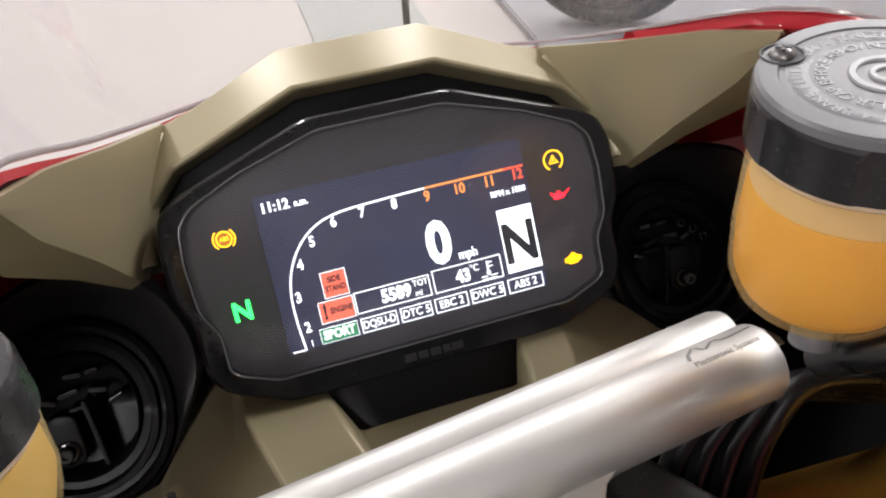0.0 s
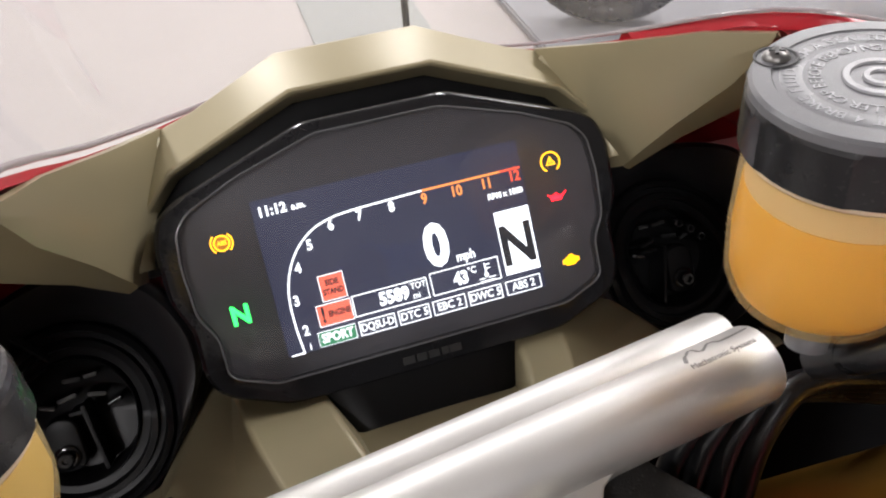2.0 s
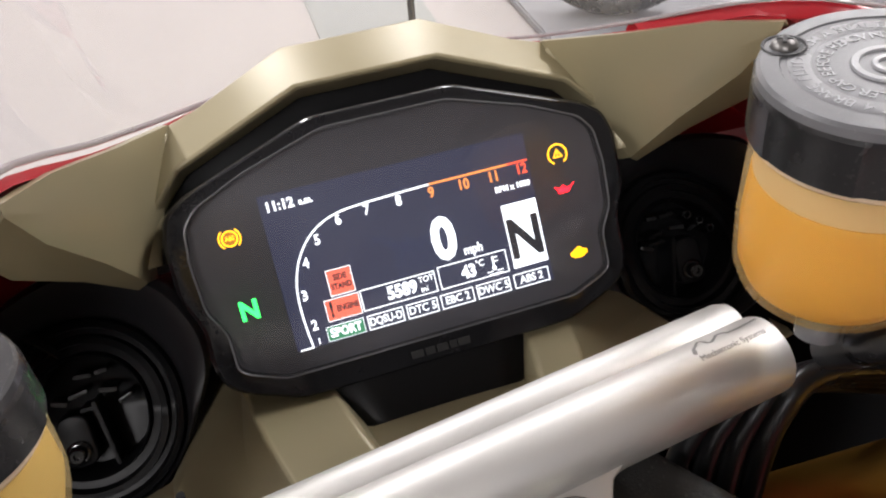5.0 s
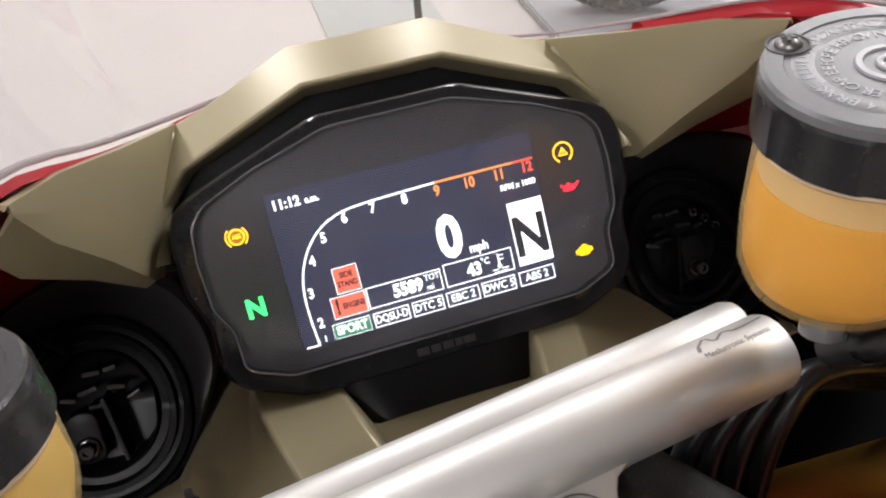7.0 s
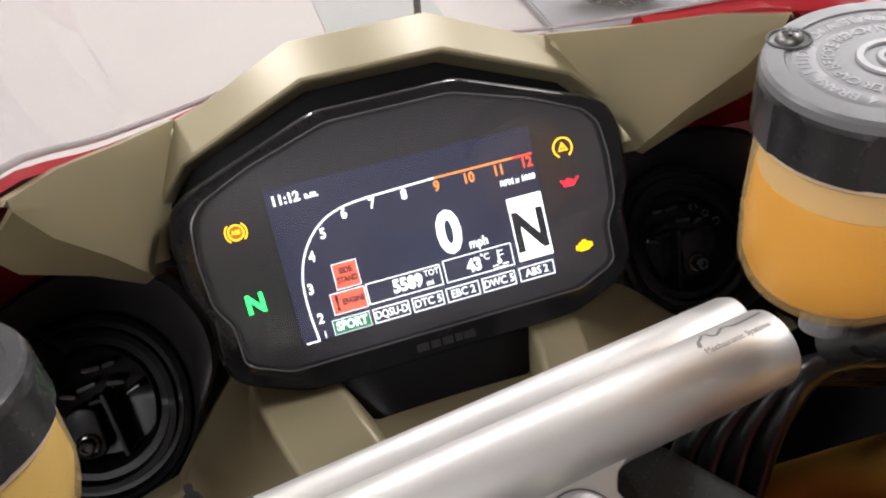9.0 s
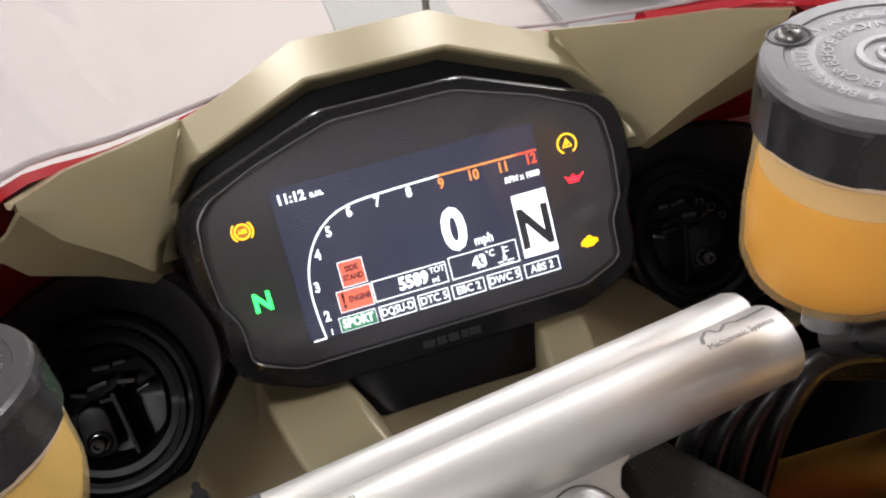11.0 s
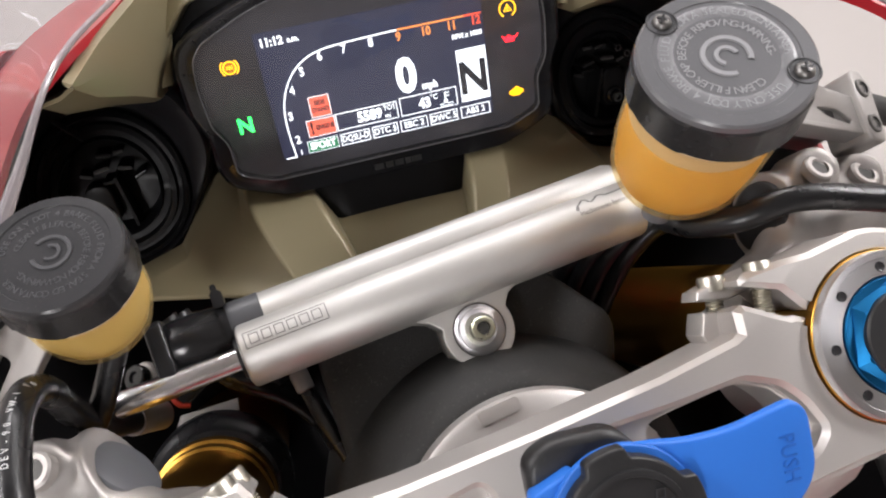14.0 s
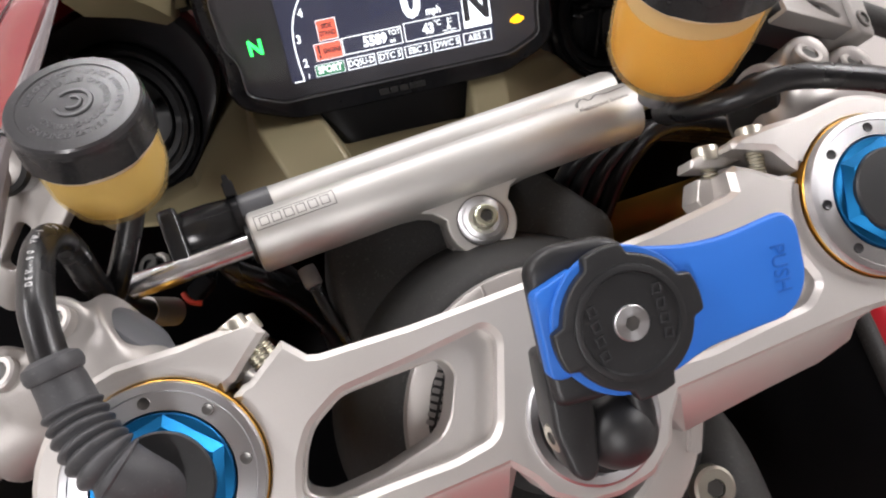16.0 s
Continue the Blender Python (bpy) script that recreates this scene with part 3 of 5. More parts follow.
    txt("odometer", "5589", -8.8, -18.6, 5.4, UI_WHITE, 0.042, 0.86)
    txt("odometer_unit", "TOT", 1.8, -16.6, 2.6, UI_WHITE, 0.015, 0.9)
    txt("odometer_unit", "mi", 0.4, -20.6, 2.6, UI_WHITE, 0.015, 0.9)
    frame_box("temperature_frame", 7.2, 37.4, -23.0, -13.2)
    txt("temperature", "43", 20.2, -18.6, 5.4, UI_WHITE, 0.042, 0.86)
    txt("temperature_unit", "°C", 25.4, -16.4, 2.9, UI_WHITE, 0.015, 0.9)
    ui("temperature_icon", join(box(0.0308, 0.0316, -0.0195, -0.0148, 0, 0.00008), lathe([(0, 0.00008), (0.001, 0.00008), (0.001, 0)], 12, pose(0.0312, -0.0198, 0)),
                                box(0.0316, 0.0334, -0.0157, -0.0152, 0, 0.00008), box(0.0316, 0.0334, -0.0174, -0.0169, 0, 0.00008), box(0.0278, 0.0304, -0.0214, -0.0209, 0, 0.00008), box(0.0320, 0.0350, -0.0214, -0.0209, 0, 0.00008), box(0.0282, 0.0345, -0.0226, -0.0221, 0, 0.00008)), UI_WHITE)
    # telltales in the surround
    def tell(name, bm, mat, x, y, label):
        part(name, bm, mat, c, label, pose(x * 0.001, y * 0.001, -0.0011), 0)
    def arc_ring(r0, r1, a0, a1):
        return loft([[(*q, 0.0001) for q in ring_pts(0, 0, r, 20, radians(a0), radians(a1), False)] for r in (r0, r1)])
    k = 0.001
    tell("abs_telltale", join(lathe([(0.0026, 0.0001), (0.0033, 0.0001)], 32), arc_ring(0.0039, 0.0045, 130, 230), arc_ring(0.0039, 0.0045, -50, 50)), LED_AMBER, -69.4, 19.2, "lit amber round warning symbol")
    part("abs_disc", lathe([(0, 0.00005), (0.0026, 0.00005)], 24), LED_DIM, c, "", pose(-0.0694, 0.0192, -0.0011), 0)
    part("abs_words", words("ABS", 0.0024, 0.03, 0.00004, "CENTER", 0.9), LED_AMBER, c, "", pose(-0.0694, 0.0192, -0.0009), 0)
    me = words("N", 0.0105, 0.035, 0.00005, "CENTER", 0.95)
    part("neutral_telltale", me, LED_GREEN, c, "lit green neutral letter", pose(-0.0695, -0.0104, -0.001), 0)
    tri = plate([[(0, 0.0024), (-0.0023, -0.0014), (0.0023, -0.0014)], [(0, 0.0015), (-0.0014, -0.0009), (0.0014, -0.0009)]], 0, 0.0001)
    tell("traction_telltale", join(arc_ring(0.0038, 0.0045, -60, 240), tri, box(-0.0003, 0.0003, -0.0006, 0.0009, 0, 0.0001)), LED_AMBER, 68.8, 19.8, "lit amber triangle in a ring symbol")
    oil = join(plate([rounded([(-0.0030, -0.0013), (0.0018, -0.0013), (0.0024, 0.0006), (-0.0030, 0.0010)], 0.0005)], 0, 0.0001), loft([[(0.0020, -0.0004, 0.0001), (0.0042, 0.0016, 0.0001)], [(0.0020, 0.0004, 0.0001), (0.0044, 0.0022, 0.0001)]]),
               box(-0.0012, 0.0002, 0.0010, 0.0017, 0, 0.0001), loft([[(-0.0030, 0.0002, 0.0001), (-0.0042, 0.0012, 0.0001)], [(-0.0030, 0.0010, 0.0001), (-0.0040, 0.0018, 0.0001)]]))
    tell("oil_telltale", oil, LED_RED, 68.9, 4.7, "lit red oil can symbol")
    eng = join(plate([rounded([(-0.0026, -0.0020), (0.0014, -0.0020), (0.0026, -0.0010), (0.0026, 0.0012), (0.0012, 0.0018), (-0.0022, 0.0018), (-0.0030, 0.0008)], 0.0004)], 0, 0.0001), box(-0.0010, 0.0010, 0.0018, 0.0026, 0, 0.0001), box(-0.0040, -0.0030, -0.0012, 0.0008, 0, 0.0001), box(0.0026, 0.0036, -0.0008, 0.0010, 0, 0.0001))
    # Grey boxes painted for the moulded clips' reflections inside the cover.
    for x in (-76.2, -67.0):
        part("clip_glint", box(-0.0011, 0.0011, -0.0025, 0.0025, 0.0, 0.0005, 0.0002), LENS_LINE, c, "", pose(x * 0.001, -0.0215 + (x + 76) * 0.00027, -0.0011, 0, 0, -14))
    tell("engine_telltale", eng, LED_YELLOW, 69.5, -23.4, "lit yellow engine symbol")
    return c

instrument_cluster()

# ---- nose of the fairing ----
def sp(x, y, z):
    return S @ Vector((x * 0.001, y * 0.001, z * 0.001))

LIP = [(104, 10, -8), (103, 18, -9), (97, 33, -9), (82, 48.8, -10), (29, 70, -10)]
RIM = [(96, 58, -20), (90, 64, -26), (83, 69, -32), (70, 73, -32), (31, 90, -32)]
def both(row):
    return [sp(*q) for q in row] + [sp(*flip(q)) for q in reversed(row)]

def nose():
    f = thing("nose_cowl", I4, "sand-painted nose cowl around the instrument cluster", "fairing")
    inner = [(x * 0.985, y * 0.97 - 0.5, z - 14) for x, y, z in LIP]
    edge = [(x + 1, y + 1.5, z + 1.0) for x, y, z in LIP]
    crest = [(x, y, z) for x, y, z in RIM]
    back = [(x * 0.97, y - 4, z - 30) for x, y, z in RIM]
    part("hood", loft([both(inner), both(LIP), both(edge), both(crest), both(back)]), SAND, f, "", None, 28, 0.0016)
    for k in (1, -1):
        part("fold", tube([sp(k * 87, 63.5, -33), sp(k * 90, 58, -29.5), sp(k * 97, 40, -20.8), sp(k * 102.5, 20, -13.5), sp(k * 103, 15, -13)], 0.0062, 24, 8), SAND, f)
    lp = [(x * 0.001, y * 0.001) for x, y, z in LIP] + [(-x * 0.001, y * 0.001) for x, y, z in reversed(LIP)]
    part("backing", moved(plate([lp], -0.030, -0.027), S), CAVITY, f, "black backing panel")
    for side in (1, -1):
        tip = Vector((side * 0.1155, 0.152, 1.1435))
        a = [Vector((side * abs(q.x), q.y, q.z)) for q in (sp(83, 69, -32), sp(97, 61, 20), sp(108, 55.5, 65))] + [tip]
        c = [Vector((side * abs(q.x), q.y, q.z)) for q in (sp(104, 10, -8), sp(109, 24, 30), sp(115, 36, 66))] + [tip + Vector((side * 0.0015, 0.003, -0.006))]
        mid = [p.lerp(q, 0.5) + Vector((side * -0.002, -0.003, -0.001)) * k for p, q, k in zip(a, c, (1, 1, 0.6, 0))]
        low = [q + Vector((side * 0.008, 0.004, -0.009)) * f for q, f in zip(c, (0.2, 0.5, 1, 1))]
        low2 = [q + Vector((side * 0.018, 0.010, -0.018)) * f for q, f in zip(c, (0.3, 0.6, 1, 1))]
        top = [p + Vector((side * 0.004, 0.004, -0.002)) for p in a]
        part("wing", loft([top, a, mid, c, low, low2], thick=0.0015), SAND, f, "", None, 28)
    return f

nose()

def lower_cowl():
    f = thing("lower_cowl", I4, "sand-painted inner panel below the instrument cluster with a dark recess", "fairing")
    prof = ((-34, -16), (-46, -13), (-49, -8), (-53, 4), (-58, 13), (-64, 20), (-71, 26), (-80, 32), (-90, 38), (-92, 36), (-94, 20))
    for side in (-1, 1):
        rows = []
        for v, w in prof:
            o = 88 + (-44 - v) * 0.9 + max(0, -80 - v) * 3.2
            e = max(49 - (-44 - v) * 0.5, 32) if side < 0 else max(40 - (-44 - v) * 0.30, 28)
            c = (83 + (v + 39) * 0.42 - e) if side < 0 else 19
            c = max(c, 6)
            rows.append([sp(side * x, v, z) for x, z in ((e, w - 45), (e, w - 3), (e + 1.5, w), (e + c - 2, w + 1), (e + c, w + 2.0), (e + c + 2, w + 0.3), (0.6 * (e + c) + 0.4 * o, w - 20), (max(o, e + c + 3), w - 46), (max(o, e + c + 3) + 3, w - 66))])
        part("side_panel", loft(rows), SAND, f, "", None, 25, 0.0008)
    rows = []
    for x in (-45, -20, 0, 20, 45):
        rows.append([sp(x, v, z) for v, z in ((-58, -40), (-66, -14), (-70, 8), (-76, 18), (-88, 28), (-112, 44), (-140, 60))])
    part("floor_panel", loft(rows), SAND, f, "", None, 25)
    # Added black sheet where the painted recess lies in shade.
    rows = []
    for v, w, l, r in ((-34, -4, -58, 50), (-48, -3, -51, 42), (-58, -1, -45, 39), (-66, 2, -40, 36), (-70, 4, -37.5, 34), (-72, 3, -36.5, 33), (-74, -4, -36, 32)):
        rows.append([sp(l, v, w - 12), sp(l + 1, v, w - 2), sp(l + 4, v, w)] + [sp(l + 4 + (r - l - 8) * k / 6, v, w - 0.8 * math.sin(math.pi * k / 6)) for k in range(1, 6)] + [sp(r - 4, v, w), sp(r - 1, v, w - 2), sp(r, v, w - 12)])
    part("recess_shade", loft(rows), CAVITY, f, "added black sheet for the recess's shade", None, 50)
    return f

lower_cowl()

# lower edge of the windscreen, from the middle of the nose to the rider, right side
EDGE_LINE = [(0.0, 0.305, 1.082), (0.045, 0.297, 1.080), (0.086, 0.273, 1.083), (0.1025, 0.214, 1.1135), (0.1185, 0.152, 1.1470), (0.135, 0.115, 1.142), (0.155, 0.080, 1.128), (0.185, 0.020, 1.095)]
EDGE_RIGHT = EDGE_LINE[:5] + [(0.150, 0.124, 1.147), (0.180, 0.098, 1.144), (0.235, 0.045, 1.120)]
TOP_LINE = [(0.0, 0.155, 1.295), (0.045, 0.150, 1.290), (0.085, 0.130, 1.275), (0.110, 0.108, 1.248), (0.128, 0.090, 1.212), (0.142, 0.078, 1.180), (0.158, 0.062, 1.145), (0.187, 0.015, 1.098)]
TOP_RIGHT = TOP_LINE[:4] + [(0.135, 0.098, 1.215), (0.158, 0.092, 1.185), (0.183, 0.085, 1.155), (0.237, 0.042, 1.123)]
OUT_LINE = [(0.0, 0.380, 1.00), (0.070, 0.370, 0.995), (0.150, 0.334, 0.99), (0.195, 0.318, 0.99), (0.222, 0.275, 0.99), (0.240, 0.225, 0.985), (0.252, 0.18, 0.965), (0.270, 0.13, 0.93)]
def ahead(line, by=0.007):
    return [(x, y + by * max(0.0, min(1.0, (x - 0.06) / 0.03)), z) for x, y, z in line]

def mirror_line(left, right):
    return [Vector(flip(q)) for q in reversed(left[1:])] + [Vector(q) for q in right]

def windscreen():
    e, t = smooth_path(mirror_line(ahead(EDGE_LINE), ahead(EDGE_RIGHT)), 4), smooth_path(mirror_line(ahead(TOP_LINE), ahead(TOP_RIGHT)), 4)
    rows = []
    for k in range(9):
        s = k / 8
        rows.append([p.lerp(q, s) + Vector((0, 0.028 * math.sin(math.pi * s), 0.022 * math.sin(math.pi * s))) * (1 - min(1, abs(p.x) / 0.17)) for p, q in zip(e, t)])
    f = thing("windscreen", I4, "clear curved acrylic motorcycle windscreen", "windscreen")
    ob = part("sheet", sheet_towards(loft(rows), (0, -0.8, -0.6)), SCREEN_GLASS, f, "", None, 60)
    ob.visible_shadow = False
    part("lower_rim", tube([q + Vector((0, 0, 0.0006)) for q in e], 0.0012, 10, profile=lambda s: 1 + 2.0 * min(1, max(0, 1 - 2 * s - 0.66) / 0.2) - 0.35 * min(1, max(0, 2 * s - 1) / 0.2), curved=False), EDGE, f, "clear cut edge of the acrylic")
    return f

windscreen()

SHELL_EDGE = EDGE_LINE[:4] + [(0.1205, 0.158, 1.1435), (0.150, 0.162, 1.108), (0.188, 0.152, 1.054), (0.240, 0.132, 0.985)]
SHELL_RIGHT = EDGE_LINE[:4] + [(0.1210, 0.157, 1.1455), (0.150, 0.130, 1.1455), (0.180, 0.104, 1.1425), (0.236, 0.052, 1.118)]
def outer_fairing():
    e, o = smooth_path(mirror_line(SHELL_EDGE, SHELL_EDGE), 4), smooth_path(mirror_line(OUT_LINE, OUT_LINE), 4)
    e = [p + Vector((math.copysign(0.001 * min(1, abs(p.x) / 0.09), p.x), 0.001, 0.0005)) for p in e]
    rows = [[p.lerp(q, s) + Vector((0, 0, 0.010 * math.sin(math.pi * s))) for p, q in zip(e, o)] for s in (0, 0.08, 0.2, 0.35, 0.5, 0.7, 0.85, 1.0)]
    rows.append([q + Vector((0.25 * q.x, 0.02, -0.22)) for q in o])
    rows.append([Vector((1.15 * q.x, q.y, 0.45)) for q in o])
    f = thing("outer_fairing", I4, "glossy red outer fairing with a white stripe", "fairing")
    part("shell", loft(rows, thick=0.003), RED, f, "", None, 60)
    lip = smooth_path(SHELL_RIGHT[3:], 6)
    part("screen_flange", loft([[q + Vector((0.0, dy, dz)) for q in lip] for dy, dz in ((-0.001, -0.004), (0.0, 0.0), (0.0045, 0.0012), (0.009, -0.001), (0.011, -0.006))]), RED, f, "red flange under the windscreen edge", None, 60)
    for mirrored in (False, True):
        strip = [[], [], []]
        for k in range(8):
            i = 16 - k
            i = len(e) - 1 - i if mirrored else i
            s0, wide = 0.62 + 0.035 * k, 0.02 + 0.02 * min(k, 3)
            for j in range(3):
                s = min(0.98, s0 + wide * j / 2)
                strip[j].append(e[i].lerp(o[i], s) + Vector((0, 0, 0.010 * math.sin(math.pi * s) + 0.0045)))
        part("stripe", loft(strip), WHITE_PAINT, f, "white stripe", None, 60)
        k = -1 if mirrored else 1
        inner = [(0.128, 0.006), (0.140, 0.022), (0.160, 0.034), (0.215, 0.036), (0.215, 0.004), (0.165, 0.006)]
        part("inner_panel", moved(plate([rounded([(k * x, y) for x, y in inner], 0.004)], -0.0660, -0.0630, 0.0006), S), RED, f, "red inner panel")
    return f

outer_fairing()

# ---- headlight backs ----
SHROUD_L = [(-93, -18), (-94, -36), (-109, -62), (-123, -79), (-150, -94), (-185, -84), (-198, -45), (-190, 2), (-168, 14), (-144, 22), (-125, 21), (-111, 12), (-101, 2)]
SHROUD_R = [(90, -49), (100, -64), (113, -77), (140, -90), (176, -82), (196, -40), (186, 2), (164, 9), (150, 11), (128, 13), (108, 12), (94, 0), (88, -20)]
def headlight_back(outline, cx, cy, rim, side):
    """A black cover that sinks from its edge to a ribbed cup; the cup leans down towards the front."""
    h = thing("headlight_back", S @ Matrix.Translation((cx * 0.001, cy * 0.001, -0.046)), "smooth black headlight rear cover with a ribbed round recess", "headlight cover", "headlight covers")
    pts = rounded([((x - cx) * 0.001, (y - cy) * 0.001) for x, y in outline], 0.012, 6)
    n = 96
    def reach(a):
        d = Vector((math.cos(a), math.sin(a)))
        best = 0.0
        for p, q in zip(pts, pts[1:] + pts[:1]):
            p, e = Vector(p), Vector(q) - Vector(p)
            k = d.x * e.y - d.y * e.x
            if abs(k) > 1e-12:
                s, u = (p.x * e.y - p.y * e.x) / k, (p.x * d.y - p.y * d.x) / k
                if s > best and -1e-6 <= u <= 1 + 1e-6:
                    best = s
        return best
    far = [max(reach(2 * math.pi * k / n), rim * 1.01) for k in range(n)]
    def sink(bm):
        for v in bm.verts:
            v.co.z -= 0.45 * max(0.0, v.co.y + 0.004)
        return bm
    def row(r, mix, z):
        out = []
        for k in range(n):
            a = 2 * math.pi * k / n
            q = r + (far[k] - r) * mix
            x, y = q * math.cos(a), q * math.sin(a)
            out.append((x, y, z - (1 - mix) ** 1.5 * 0.45 * max(0.0, y + 0.004)))
        return out
    part("shroud", loft([row(rim, 1, -0.024), row(rim, 1, -0.002), row(rim, 0.97, 0.004), row(rim, 0.85, 0.0075), row(rim, 0.6, 0.008), row(rim, 0.3, 0.006), row(rim, 0.1, 0.003), row(rim, 0, 0.000), row(rim * 0.99, 0, -0.004)], True), SHROUD, h, "", None, 60)
    cup = rim * 0.61
    part("rim_ring", sink(lathe([(rim * 1.0, -0.002), (rim * 0.97, 0.0022), (rim * 0.91, 0.0028), (rim * 0.885, -0.0012), (rim * 0.83, -0.0016), (rim * 0.815, 0.0018), (rim * 0.75, 0.0018), (rim * 0.73, -0.003), (cup * 1.06, -0.0035), (cup * 1.03, 0.0), (cup, -0.001), (cup * 0.97, -0.020), (0, -0.021)], 96)), CAVITY, h, "", None, 40)
    s = side
    def at(x, y, a=0.0):
        return pose(x * 0.001, y * 0.001, -0.45 * max(0.0, y + 4) * 0.001, 0, 0, a)
    for k, (x, y, a, l) in enumerate(((-10, 9, 12, 8), (3, 10, -8, 9), (12, 8, 20, 7), (-17, 4, -20, 7), (0, 17, 5, 8), (-8, 17, -4, 6))):
        part("rib", box(-l * 0.0005, l * 0.0005, -0.0010, 0.0010, -0.018, -0.0045 - 0.001 * (k % 3), 0.0005), DEEP, h, "", at(s * x, y, s * a))
    part("fin", box(-0.0009, 0.0009, -0.019, 0.012, -0.020, -0.004, 0.0004), CAVITY, h, "", at(5.5 if s < 0 else -6.0, -5, 6 if s < 0 else -10))
    part("cross_fin", box(-0.009, 0.0005, -0.0008, 0.0008, -0.020, -0.006, 0.0004), CAVITY, h, "", at(5.5 if s < 0 else -6.0, 3 if s < 0 else 5, 0))
    bx, by = (-9.0, -15.5) if s < 0 else (6.0, -13.5)
    part("boss", plate([rounded([(-0.0078, -0.0075), (0.0078, -0.0075), (0.0072, 0.0175), (-0.0072, 0.0175)], 0.0065)], -0.020, -0.0105, 0.0013), CAVITY, h, "", at(bx, by), 30)
    part("bolt", join(lathe([(0.0056, -0.0105), (0.0056, -0.0090), (0.0046, -0.0085), (0.0036, -0.0085)], 24), lathe([(0.0038, -0.009), (0.0038, -0.0050), (0.0030, -0.0044), (0.0016, -0.0044), (0.0014, -0.0058), (0, -0.0058)], 24)), DEEP, h, "", at(bx, by))
    for x, y in ((15, 11), (19, 6), (10, 15)) if s > 0 else ():
        part("clip", lathe([(0.0029, -0.020), (0.0029, -0.0035), (0.0023, -0.0028), (0.0015, -0.0028), (0.0015, -0.007)], 6), DEEP, h, "", at(x, y), 20)
    if s < 0:
        part("backing", box(0.022, 0.085, -0.062, 0.040, -0.040, -0.037, 0.0005), CAVITY, h)
        part("stiffener", loft([[(-0.030, 0.052, -0.016), (-0.006, 0.028, -0.012)], [(-0.029, 0.0535, -0.0135), (-0.005, 0.0295, -0.0095)], [(-0.0275, 0.0545, -0.016), (-0.0035, 0.0305, -0.012)]]), SHROUD, h)
    return h

headlight_back(SHROUD_L, -153, -46.5, 0.043, -1)
headlight_back(SHROUD_R, 142.5, -46.5, 0.040, 1)

# Added black sheet: keeps the fairing's depth dark and hides the lit floor.
def void_sheet():
    rows = []
    for y in (0.31, 0.25, 0.20, 0.12, 0.05, -0.05, -0.15):
        k = 1 - max(0, y - 0.15) * 1.2
        rows.append([(x * k, y, z) for x, z in ((-0.235, 0.99), (-0.21, 0.93), (-0.16, 0.86), (-0.06, 0.80), (0.06, 0.80), (0.16, 0.86), (0.21, 0.93), (0.235, 0.99))])
    single("void_sheet", loft(rows), CAVITY, "matt black sheet added for the dark void inside the fairing", "liner", kind="structure")

void_sheet()

